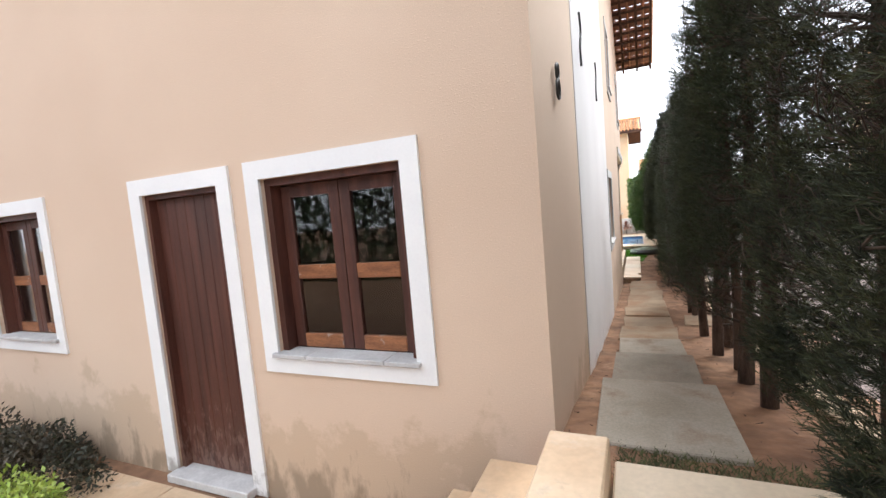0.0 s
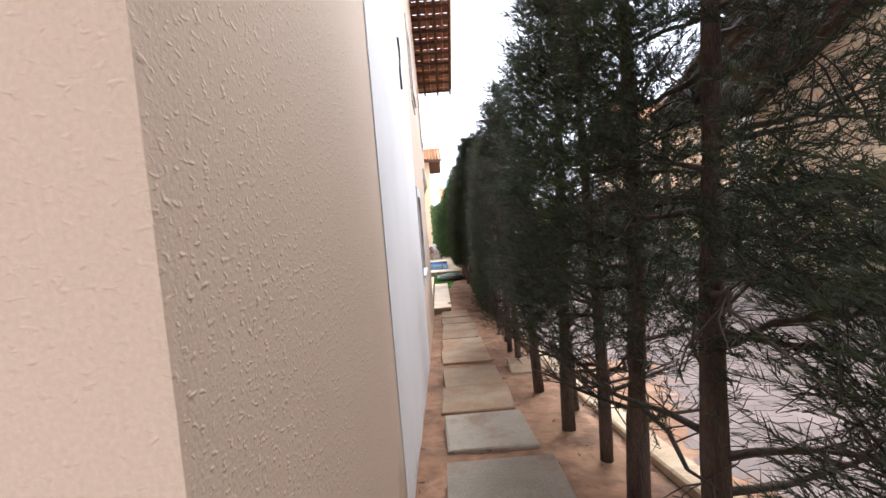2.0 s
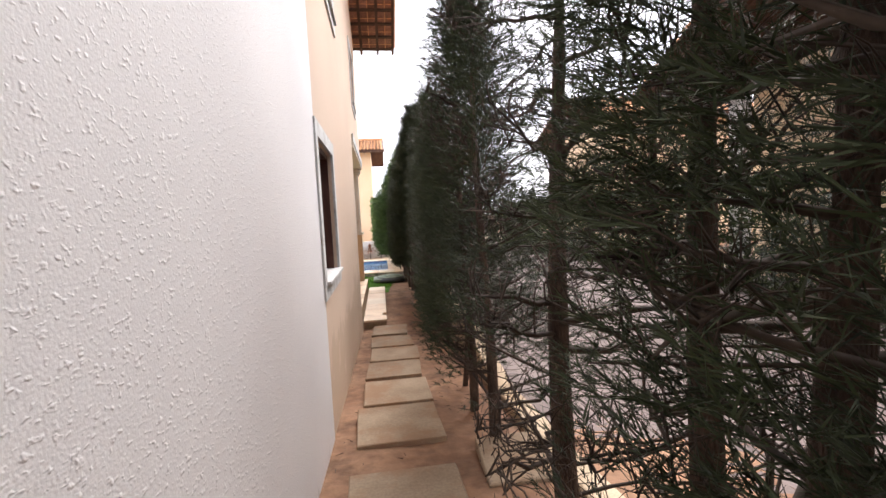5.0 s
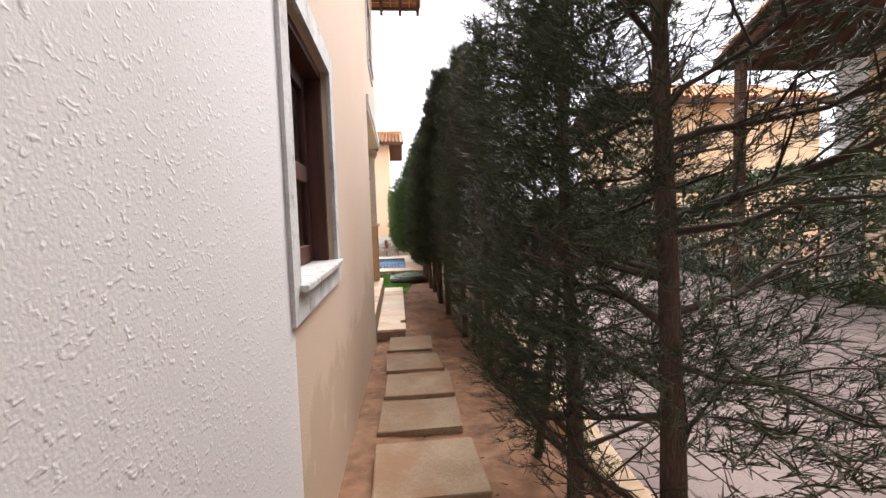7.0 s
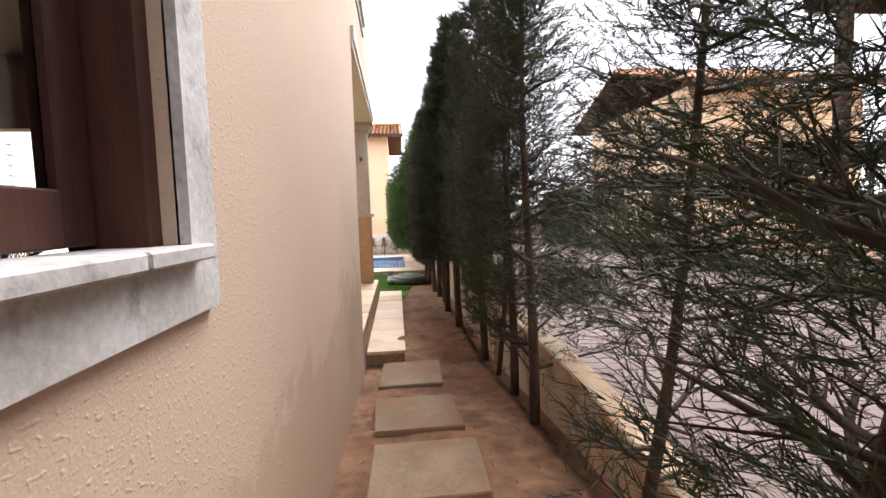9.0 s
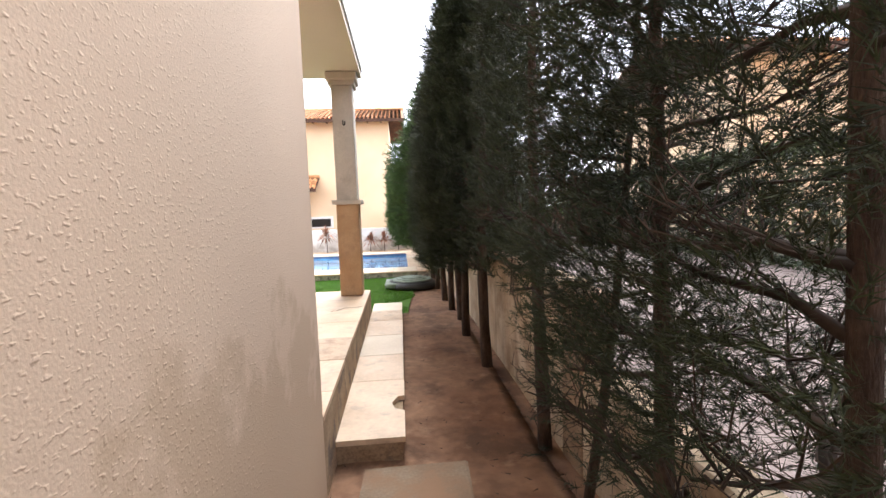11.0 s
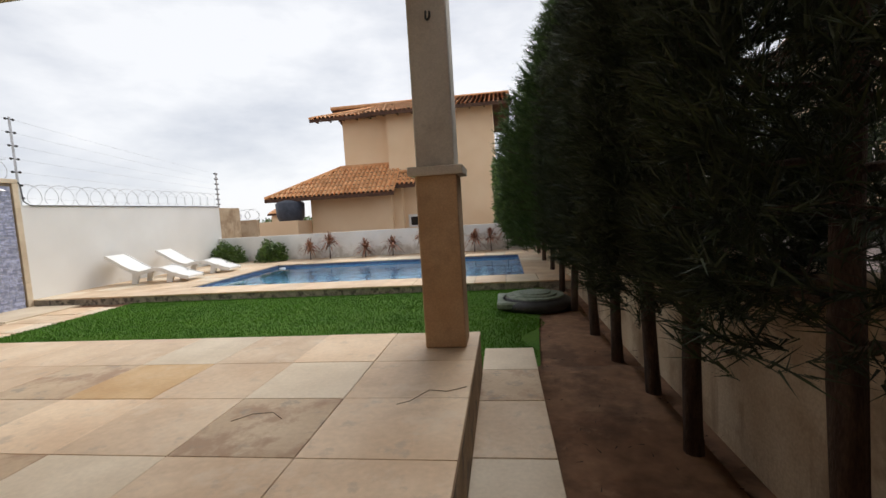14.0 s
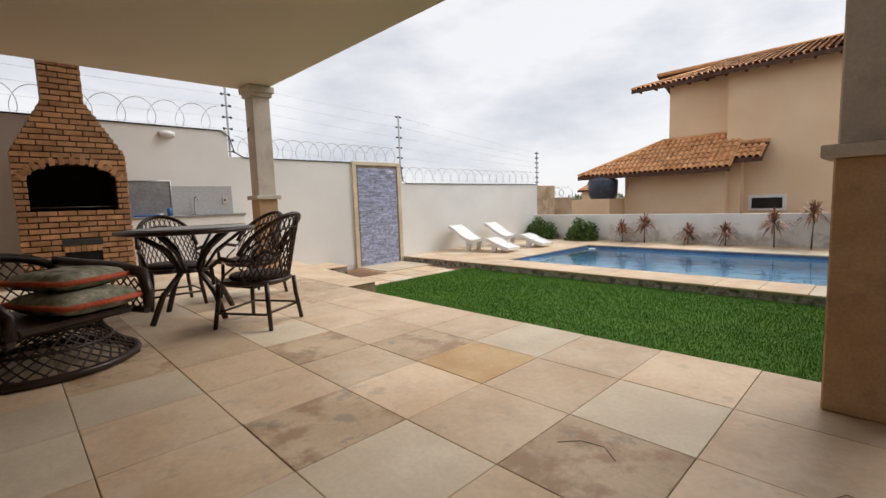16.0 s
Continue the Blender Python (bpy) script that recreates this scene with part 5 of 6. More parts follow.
bushy = [conifer(21, "bushy conifer, brown-tipped needles down to the ground", 4.7, 0.70, 0.5, 0.05, 11000, 0.05, M_needle_brown, limbs=70, face=0.40, top_z=1.9),
         conifer(22, "dense conifer with greyish dead twigs poking out of dark green needles", 4.7, 0.72, 0.35, 0.05, 11000, 0.05, M_needle_brown, limbs=70, face=0.42, top_z=1.9)]
far = [conifer(31, "densely clipped conifer with a rounded green crown over a bare trunk", 4.6, 1.02, 0.95, 0.0, 9000, 0.05, M_needle_far, 26, False, 0.95, bare=0.9, top_z=2.6, blade=(0.11, 0.004), full=True),
       conifer(32, "densely clipped green conifer with a smooth side and a bare trunk", 4.7, 0.98, 0.85, 0.0, 9000, 0.05, M_needle_far, 26, False, 0.95, bare=0.9, top_z=2.8, blade=(0.11, 0.004), full=True)]
mid = [conifer(41, "dark clipped conifer with a dense crown over a bare trunk", 4.9, 0.78, 1.15, 0.0, 9000, 0.052, None, 34, False, 0.52, bare=1.0, top_z=2.1, blade=(0.10, 0.0035), full=True),
       conifer(42, "dark clipped conifer, dense above and bare below", 4.8, 0.75, 1.0, 0.0, 9000, 0.05, None, 34, False, 0.52, bare=1.0, top_z=2.0, blade=(0.10, 0.0035), full=True)]
# tree, x, y, height of its top
rows_ = [(bushy[0], 1.38, -1.5, 5.4), (bushy[1], 1.36, -0.65, 5.2), (bushy[0], 1.34, 0.2, 4.9), (near[0], 1.14, 1.04, 4.5), (near[1], 1.12, 1.63, 4.3), (near[3], 1.12, 2.18, 4.15), (near[0], 1.10, 2.70, 4.0), (near[5], 1.24, 3.16, 3.95),
         (near[5], 1.08, 3.70, 3.9), (near[3], 1.08, 5.0, 3.75), (near[3], 1.09, 5.72, 3.7), (near[2], 1.16, 6.40, 3.2), (near[2], 1.32, 7.25, 3.2), (near[3], 1.30, 8.65, 3.8), (near[3], 1.34, 9.35, 3.8),
         (near[2], 1.37, 10.0, 3.4), (near[4], 1.35, 10.72, 3.9), (mid[0], 1.30, 12.33, 4.05), (mid[1], 1.27, 13.42, 4.05), (mid[0], 1.30, 14.30, 4.1), (mid[1], 1.30, 15.28, 4.05), (mid[0], 1.24, 16.2, 4.05), (far[0], 1.22, 17.4, 3.85), (far[1], 1.20, 18.9, 3.7),
         (far[0], 1.25, 20.6, 3.8), (far[1], 1.2, 22.3, 3.8), (far[0], 1.25, 24.2, 3.7)]
tree_height = {**{t.name: h for t, h in zip(near, (4.2, 4.2, 3.9, 4.2, 4.3, 4.3))}, **{t.name: h for t, h in zip(bushy + far + mid, (4.7, 4.7, 4.6, 4.7, 4.9, 4.8))}}
used = set()
for k, (tree, x, y, top) in enumerate(rows_):
    m_ = pose(x, y, ground_z(y) - 0.0, 0, 0, (k * 37 % 17) - 8) @ Matrix.Diagonal((1, 1, (top - ground_z(y)) / tree_height[tree.name], 1))
    if tree.name in used:
        copy_thing(tree, m_)
    else:
        tree.matrix_basis = m_
        used.add(tree.name)

# ---- street beyond the wall ----
def paver_outline(x, y):
    a, b, z = 0.105, 0.065, 0.018
    return [(x - a, y - b), (x - a * 0.4, y - b + z), (x + a * 0.4, y - b - z), (x + a, y - b), (x + a, y + b), (x + a * 0.4, y + b - z), (x - a * 0.4, y + b + z), (x - a, y + b)]


street = thing("street_paving", (0, 0, 0), "pinkish grey interlocking concrete pavers of the street", "paving")
street["kind"] = "structure"
v_, f_ = [], []
rp = random.Random(5)
near_pavers = []
for i in range(34):
    for j in range(230):
        x, y = 1.70 + i * 0.222, -4.5 + j * 0.14 + (0.07 if i % 2 else 0)
        if i < 4 and 3.2 < y < 13.5:
            near_pavers.append((x, y))
            continue
        b, z = len(v_), rp.uniform(-0.003, 0.003)
        o = paver_outline(x, y)
        v_ += [(p, q, z + street_z(q)) for p, q in o] + [(x + (p - x) * 1.02, y + (q - y) * 1.03, street_z(q) - 0.026) for p, q in o]
        f_.append(tuple(b + k for k in range(8)))
        f_ += [(b + 8 + k, b + 8 + (k + 1) % 8, b + (k + 1) % 8, b + k) for k in range(8)]
mesh_part("pavers", v_, f_, M_paver, street, kind="stuff")
pm = bpy.data.meshes.new("paver")
o = paver_outline(0, 0)
pm.from_pydata([(p, q, 0.025) for p, q in o] + [(p * 1.02, q * 1.03, 0) for p, q in o], [], [tuple(range(8))] + [(8 + k, 8 + (k + 1) % 8, (k + 1) % 8, k) for k in range(8)])
pm.materials.append(M_paver)
for x, y in near_pavers[:300]:
    pb = new("paver", pm)
    pb.parent = street
    pb.location = (x, y, street_z(y) - 0.025 + rp.uniform(-0.003, 0.003))
extra = [(x, y) for x, y in near_pavers[300:]]
v_, f_ = [], []
for x, y in extra:
    b = len(v_)
    v_ += [(p, q, street_z(q)) for p, q in paver_outline(x, y)] + [(x + (p - x) * 1.02, y + (q - y) * 1.03, street_z(q) - 0.026) for p, q in paver_outline(x, y)]
    f_.append(tuple(b + k for k in range(8)))
    f_ += [(b + 8 + k, b + 8 + (k + 1) % 8, b + (k + 1) % 8, b + k) for k in range(8)]
mesh_part("pavers", v_, f_, M_paver, street, kind="stuff")
part("kerb", box(bmesh.new(), 9.5, 9.65, -30, 60, -0.2, 0.14), M_slab, kind="structure", category="kerb")

# clipped hedge across the street
rh = np.random.default_rng(3)


def hedge(name, x0, x1, y0, y1, z0, z1, n, size, label, m, seed):
    h_ = thing(name, ((x0 + x1) / 2, (y0 + y1) / 2, z0), label, "hedge")
    r = np.random.default_rng(seed)
    q = r.uniform(-0.5, 0.5, (n, 3))
    ax = r.integers(0, 3, n)
    q[np.arange(n), ax] = np.sign(q[np.arange(n), ax]) * r.uniform(0.42, 0.52, n)
    q[:, 2] = np.abs(q[:, 2] + 0.5)
    q = q * np.array([x1 - x0, y1 - y0, z1 - z0]) + 0.05 * np.sin(q[:, [1, 2, 0]] * 23)
    a = r.normal(size=(n, 3))
    a /= np.linalg.norm(a, axis=1)[:, None]
    b = np.cross(a, r.normal(size=(n, 3)))
    b /= np.linalg.norm(b, axis=1)[:, None]
    s = size * r.uniform(0.6, 1.3, n)[:, None]
    V = np.stack([q - b * s * 0.3, q + b * s * 0.3, q + a * s], 1).reshape(-1, 3)
    tri_mesh("leaves", V, m, h_)
    bm = bmesh.new()
    for k in range(int((y1 - y0) / 0.7)):
        yy = -(y1 - y0) / 2 + 0.4 + k * 0.7
        tube(bm, [(0, yy, -0.1), (0.05, yy, (z1 - z0) * 0.9)], [0.03, 0.01], 5)
    part("stems", bm, M_bark, h_)


hedge("hedge", 6.7, 7.7, -6.0, 24.0, -0.05, 2.0, 60000, 0.12, "long clipped dark green hedge across the street", M_hedge, 8)
hedge("hedge", 0.0, 1.4, 27.0, 31.0, -0.5, 2.7, 9000, 0.16, "dark green bushes behind the low wall", M_leaf, 9)


def house(name, label, x0, x1, y0, y1, z0, z1, ridge_dir, over, pitch, windows, rz=0):
    """A plain rendered house: walls with recessed windows and a tiled gable roof with an overhang."""
    hs = thing(name, (0, 0, 0), label, "house")
    bm = bmesh.new()
    box(bm, x0, x1, y0, y1, z0, z1)
    part("wall", bm, M_neigh, hs)
    for face, u0, u1, a, b in windows:
        wn_ = thing("window", (0, 0, 0), "", "")
        wn_.parent = hs
        if face == "x":
            part("surround", box(bmesh.new(), x0 - 0.03, x0 + 0.002, u0 - 0.1, u1 + 0.1, a - 0.1, b + 0.1), M_trim, wn_)
            part("pane", box(bmesh.new(), x0 - 0.045, x0 - 0.031, u0, u1, a, b), M_dark, wn_)
        else:
            part("surround", box(bmesh.new(), u0 - 0.1, u1 + 0.1, y0 - 0.03, y0 + 0.002, a - 0.1, b + 0.1), M_trim, wn_)
            part("pane", box(bmesh.new(), u0, u1, y0 - 0.045, y0 - 0.031, a, b), M_dark, wn_)
    return hs


def roof_part(hs, x0, x1, ya, za, yb, pitch, hip_l=0.0, hip_r=0.0, col=0.25, row=0.42, name="roof"):
    """One tiled slope on a house, rising from ya to yb, with hipped ends, boards below and a dark fascia."""
    v, f = tile_rows(x0, x1, ya, za, yb, pitch, col, row, 0.11)
    run = abs(yb - ya)
    sg = 1 if yb > ya else -1
    keep = []
    for q in f:
        cx, cy = sum(v[i][0] for i in q) / len(q), sum(v[i][1] for i in q) / len(q)
        s = abs(cy - ya) / run
        if cx > x0 + hip_l * s and cx < x1 - hip_r * s:
            keep.append(q)
    mesh_part("tiles", v, keep, M_rooftile, hs, kind="stuff")
    bm = bmesh.new()
    zt = za + run * pitch
    lo = [bm.verts.new(p) for p in ((x0, ya, za - 0.06), (x1, ya, za - 0.06), (x1 - hip_r, yb, zt - 0.06), (x0 + hip_l, yb, zt - 0.06))]
    hi = [bm.verts.new(p) for p in ((x0, ya, za), (x1, ya, za), (x1 - hip_r, yb, zt), (x0 + hip_l, yb, zt))]
    bm.faces.new(lo[::-1]), bm.faces.new(hi)
    for k in range(4):
        bm.faces.new((lo[k], lo[(k + 1) % 4], hi[(k + 1) % 4], hi[k]))
    part("roof_deck", bm, M_rafter, hs)
    part("fascia", box(bmesh.new(), x0, x1, ya - 0.03 * sg - 0.02, ya - 0.03 * sg + 0.02, za - 0.17, za + 0.01), M_rafter, hs)
    for k in range(int((x1 - x0) / 0.8)):
        xx = x0 + 0.3 + k * 0.8
        part("rafter_end", box(bmesh.new(), xx, xx + 0.07, min(ya, ya + 0.5 * sg), max(ya, ya + 0.5 * sg), za - 0.15, za - 0.065), M_rafter, hs)
    bm = bmesh.new()
    tube(bm, [(x0 + hip_l, yb, zt + 0.06), (x1 - hip_r, yb, zt + 0.06)], 0.11, 8)
    if hip_l:
        tube(bm, [(x0, ya, za + 0.06), (x0 + hip_l, yb, zt + 0.06)], 0.10, 8)
    if hip_r:
        tube(bm, [(x1, ya, za + 0.06), (x1 - hip_r, yb, zt + 0.06)], 0.10, 8)
    part("ridge_tiles", bm, M_rooftile, hs)


nb = house("neighbour_house", "two-storey beige rendered house with orange clay-tile roofs beyond the pool", -8.85, -6.05, 36.6, 43.0, -0.7, 6.75, "x", 0.6, 0.35, [])
part("wall", box(bmesh.new(), -6.05, -0.05, 36.0, 43.0, -0.7, 6.7), M_neigh, nb)
part("wall", box(bmesh.new(), -10.5, -5.8, 35.0, 36.59, -0.7, 2.15), M_neigh, nb)
part("wall", box(bmesh.new(), -5.80, -5.3, 35.4, 35.99, -0.7, 2.6), M_neigh, nb)
wn_ = thing("window", (0, 0, 0), "", "")
wn_.parent = nb
part("surround", box(bmesh.new(), -5.1, -3.65, 35.93, 36.002, 0.2, 0.92), M_trim, wn_)
part("pane", box(bmesh.new(), -4.95, -3.8, 35.9, 35.929, 0.3, 0.78), M_dark, wn_)
roof_part(nb, -10.6, -6.6, 36.0, 6.72, 39.6, 0.33, hip_l=3.4)
roof_part(nb, -7.2, 1.0, 35.2, 6.62, 39.6, 0.33, hip_r=0.0)
roof_part(nb, -10.6, 1.0, 44.0, 6.62, 39.62, 0.33)
roof_part(nb, -12.7, -5.4, 34.0, 2.18, 36.55, 0.66, hip_l=3.6, hip_r=0.0)
roof_part(nb, -6.2, -4.35, 34.6, 2.55, 35.95, 0.55)
tank = thing("water_tank", (-11.4, 34.3, 0.95), "dark blue plastic water tank under the neighbour's eave", "water tank")
part("tank", lathe(bmesh.new(), [(0.62, 0.0), (0.75, 0.25), (0.78, 0.95), (0.70, 1.05), (0.30, 1.18)], 22), M_tank, tank)
part("tank_wall", box(bmesh.new(), -13.5, -10.52, 33.2, 33.35, -0.7, 0.97), M_neigh, kind="structure", category="wall")
part("tank_stand", box(bmesh.new(), -12.4, -10.6, 33.36, 35.2, -0.7, 0.948), M_neigh, kind="structure", category="wall")

h2 = house("street_house", "yellow-beige two-storey house with a tiled porch across the street", 8.6, 17.0, -6.0, 11.0, -0.1, 7.0, "y", 0.6, 0.4, [("x", 1.0, 2.4, 1.4, 2.6), ("x", 6.0, 7.4, 1.4, 2.6), ("x", 1.0, 2.2, 4.4, 5.6), ("x", 6.2, 7.4, 4.4, 5.6)])
roof_part(h2, 7.8, 18.0, -7.0, 7.0, 2.2, 0.32)
roof_part(h2, 7.8, 18.0, 11.8, 7.0, 2.2, 0.32)
part("porch_post", box(bmesh.new(), 6.08, 6.22, 10.85, 10.99, -0.1, 3.78, 0.01), M_rafter, h2)
part("porch_post", box(bmesh.new(), 8.0, 8.3, 10.72, 11.02, -0.1, 3.80, 0.01), M_trim, h2)
roof_part(h2, 5.9, 8.58, 11.2, 3.92, 7.4, 0.42)
for k in range(6):
    bm = bmesh.new()
    q = [bm.verts.new((x, y, 3.78 + (11.1 - y) * 0.42 + d)) for y in (11.1, 7.5) for x in (6.0 + k * 0.46, 6.07 + k * 0.46) for d in (-0.06, 0.06)]
    for f in ((0, 1, 3, 2), (4, 6, 7, 5), (0, 4, 5, 1), (2, 3, 7, 6), (0, 2, 6, 4), (1, 5, 7, 3)):
        bm.faces.new([q[i] for i in f])
    part("porch_rafter", bm, M_rafter, h2)
bm = bmesh.new()
tube(bm, [(8.0, 10.9, 3.66), (8.0, 13.6, 3.60)], 0.025, 6), tube(bm, [(8.0, 10.9, 3.28), (8.0, 13.6, 3.22)], 0.025, 6)
for k in range(9):
    y_ = 10.9 + 0.3 * k
    tube(bm, [(8.0, y_, 3.66 if k % 2 else 3.27), (8.0, y_ + 0.3, 3.26 if k % 2 else 3.65)], 0.018, 5)
part("truss", bm, M_iron, h2)
h3 = house("street_house", "distant beige house with a red tile roof across the street", 11.0, 18.0, 21.0, 29.0, 0.0, 5.6, "y", 0.6, 0.4, [("x", 22.0, 23.2, 1.2, 2.4), ("x", 25.5, 26.7, 1.2, 2.4)])
roof_part(h3, 10.2, 18.8, 20.2, 5.6, 25.0, 0.36)
roof_part(h3, 10.2, 18.8, 29.8, 5.6, 25.0, 0.36)
h4 = house("far_house", "distant beige house with a clay-tile roof beyond the neighbour", 1.6, 6.0, 52.0, 60.0, -0.5, 3.9, "y", 0.6, 0.4, [("y", 2.4, 3.6, 1.4, 2.6)])
roof_part(h4, 0.8, 6.8, 51.2, 3.9, 56.0, 0.36)
h5 = house("far_house", "low orange-beige building on the horizon beyond the garden wall", -27.6, -25.4, 62.0, 66.0, -0.5, 1.9, "y", 0.6, 0.4, [])
roof_part(h5, -27.9, -25.1, 61.6, 1.9, 64.0, 0.3)
for i, (x, y, s) in enumerate(((-46, 70, 5), (-34, 78, 4), (-22, 82, 5), (4, 66, 5), (9, 60, 5), (16, 70, 7), (26, 62, 6), (34, 40, 6), (30, 20, 6), (-60, 60, 5), (-62, 40, 5), (24, 4, 6))):
    shrub("far_trees", (x, y, -0.6), "distant dark green clump of trees", M_leaf, 1500, s * 1.3, s, s * 0.62, 0.55, 70 + i, "distant trees")

# unseen hedge behind the start of the walk, added so the front windows reflect dark
hedge("hedge", -24.0, 2.5, -11.0, -9.0, -0.3, 5.5, 40000, 0.30, "unseen tall dark hedge, added to darken the window reflections", M_needle, 12)
# ---- barbecue ----
bbq = thing("barbecue", (0, 0, 0), "tall brick barbecue with stepped chimney, arched black opening and ash door", "barbecue")
BX = -9.15
BY0, BY1 = 11.22, 12.62
CH, BL = 0.0885, 0.235
def bbq_span(z):
    if z < 2.02:
        return BY0, BY1
    if z < 2.85:
        k = (z - 2.02) / 0.83
        return BY0 + 0.44 * k, BY1 - 0.44 * k
    return 11.66, 12.17
def bbq_hole(z):
    """Openings in the brick face by height: the arched hearth and the ash door."""
    if 1.15 < z < 1.86:
        s = 1.0 if z < 1.62 else max(0.0, 1 - ((z - 1.62) / 0.26) ** 2) ** 0.5
        if s > 0.15:
            return 11.92 - 0.54 * s, 11.92 + 0.54 * s
    if 0.16 < z < 0.58:
        return 11.72, 12.18
    return None
bm = bmesh.new()
box(bm, -10.19, BX - 0.03, BY0 + 0.02, BY1 - 0.02, 0.001, 1.12)
box(bm, -10.19, -9.95, BY0 + 0.02, BY1 - 0.02, 1.12, 2.02)
box(bm, -9.95, BX - 0.03, BY0 + 0.02, BY0 + 0.12, 1.12, 2.02), box(bm, -9.95, BX - 0.03, BY1 - 0.12, BY1 - 0.02, 1.12, 2.02)
box(bm, -9.95, BX - 0.03, BY0 + 0.12, BY1 - 0.12, 1.90, 2.02)
for k in range(40):
    z = 2.02 + k * 0.05
    if z > 4.0:
        break
    a, b = bbq_span(z)
    box(bm, -10.0 + 0.0, BX - 0.035 - (0.18 * min(1, max(0, (z - 2.02) / 0.83))), a + 0.02, b - 0.02, z, z + 0.05)
part("core", bm, M_mortar_dark, bbq)
hb = bmesh.new()
box(hb, -9.94, -9.90, BY0 + 0.12, BY1 - 0.12, 1.125, 1.89), box(hb, -9.94, BX - 0.05, BY0 + 0.121, BY0 + 0.14, 1.125, 1.89), box(hb, -9.94, BX - 0.05, BY1 - 0.14, BY1 - 0.121, 1.125, 1.89)
part("hearth_lining", hb, M_soot, bbq)
part("ash_recess", box(bmesh.new(), BX - 0.029, BX - 0.02, 11.72, 12.18, 0.13, 0.58), M_soot, bbq)
brick_me = {}
def brick(y0, y1, z0, x_off, depth=0.10, axis="y", h=CH - 0.021):
    L = round(y1 - y0, 3)
    key = (L, axis)
    if key not in brick_me:
        bm = bmesh.new()
        if axis == "y":
            box(bm, -depth, 0, 0, L, 0, h, 0.004)
        else:
            box(bm, 0, L, 0, depth, 0, h, 0.004)
        me = bpy.data.meshes.new("brick")
        bm.to_mesh(me), bm.free()
        me.materials.append(M_brick)
        brick_me[key] = me
    ob = new("brick", brick_me[key])
    ob.parent = bbq
    ob.matrix_basis = pose(x_off, y0, z0) if axis == "y" else pose(y0, x_off, z0)
    return ob
rb = random.Random(9)
row = 0
z = 0.012
while z < 3.95:
    a, b = bbq_span(z + CH / 2)
    x_off = BX - (0.18 * min(1, max(0, (z - 2.02) / 0.83)))
    hole = bbq_hole(z + CH / 2)
    y = a - (BL * 0.5 if row % 2 else 0)
    while y < b - 0.02:
        y0, y1 = max(y, a), min(y + BL - 0.02, b)
        segs = [(y0, y1)]
        if hole:
            segs = [(s0, s1) for s0, s1 in ((y0, min(y1, hole[0])), (max(y0, hole[1]), y1)) if s1 - s0 > 0.03]
        for s0, s1 in segs:
            if s1 - s0 > 0.03:
                s1 = s0 + round((s1 - s0) * 50) / 50
                brick(s0, s1, z, x_off + rb.uniform(-0.006, 0.008))
        y += BL
    # the side that faces the sink
    xs_ = x_off - 0.115
    q = 0
    while xs_ - BL > -10.1 + (0.2 if z > 2.0 else 0) and (z < 1.2 or z > 2.0 or True):
        brick(xs_ - BL + 0.014 + (0.06 if row % 2 else 0), xs_ + (0.06 if row % 2 else 0) - 0.0, z, b - 0.02, depth=0.03, axis="x")
        xs_ -= BL
        q += 1
    row += 1
    z += CH
# arch of upright bricks over the hearth
for k in range(15):
    t = math.pi * (k + 0.5) / 15
    cy, cz = 11.92 - 0.60 * math.cos(t), 1.62 + 0.29 * math.sin(t)
    ob = part("arch_brick", box(bmesh.new(), -0.06, 0.012, -0.034, 0.034, -0.055, 0.065, 0.004), M_brick, bbq)
    ob.matrix_basis = pose(BX, cy, cz, (90 - math.degrees(t)) * 0.62, 0, 0)
for k in range(7):
    part("arch_brick", box(bmesh.new(), BX - 0.05, BX + 0.008, 11.71 + k * 0.068, 11.77 + k * 0.068, 0.50, 0.59, 0.004), M_brick, bbq)
part("iron_shelf", box(bmesh.new(), BX - 0.03, BX + 0.01, 11.70, 12.20, 0.60, 0.70, 0.004), M_iron, bbq)
part("grill_bar", tube(bmesh.new(), [(BX - 0.1, 11.4, 1.2), (BX - 0.1, 12.44, 1.2)], 0.012, 6), M_iron, bbq)

# ---- sink counter ----
sink = thing("sink_counter", (0, 0, 0), "white tiled sink counter with grey granite top and steel basin", "kitchen counter")
part("body", box(bmesh.new(), -10.15, -9.64, 12.66, 14.60, 0.10, 0.80), M_lotwall, sink)
part("plinth", box(bmesh.new(), -10.15, -9.70, 12.68, 14.56, 0.0, 0.10), M_mossy, sink)
part("worktop", box(bmesh.new(), -10.19, -9.57, 12.64, 14.66, 0.96, 1.0, 0.005), M_granite, sink)
part("apron", box(bmesh.new(), -9.62, -9.595, 12.66, 14.64, 0.80, 0.96, 0.004), M_trim, sink)
part("apron", box(bmesh.new(), -10.15, -9.62, 14.60, 14.63, 0.0, 0.96), M_trim, sink)
part("backsplash", box(bmesh.new(), -10.196, -10.17, 12.64, 14.62, 1.0, 1.58, 0.004), M_granite_light, sink)
bm = bmesh.new()
box(bm, -10.10, -9.68, 13.78, 14.38, 0.999, 1.012), box(bm, -10.06, -9.72, 13.82, 14.34, 0.83, 0.9985)
part("basin", bm, M_metal, sink)
part("faucet", tube(bmesh.new(), [(-10.12, 13.86, 1.0), (-10.12, 13.86, 1.26), (-10.10, 13.86, 1.33), (-10.02, 13.87, 1.36), (-9.95, 13.88, 1.33), (-9.93, 13.88, 1.27)], 0.012, 7), M_metal, sink)
for y_ in (13.0, 13.6, 14.2):
    part("cupboard_door", box(bmesh.new(), -9.638, -9.622, y_ - 0.26, y_ + 0.26, 0.14, 0.77, 0.004), M_trim, sink)
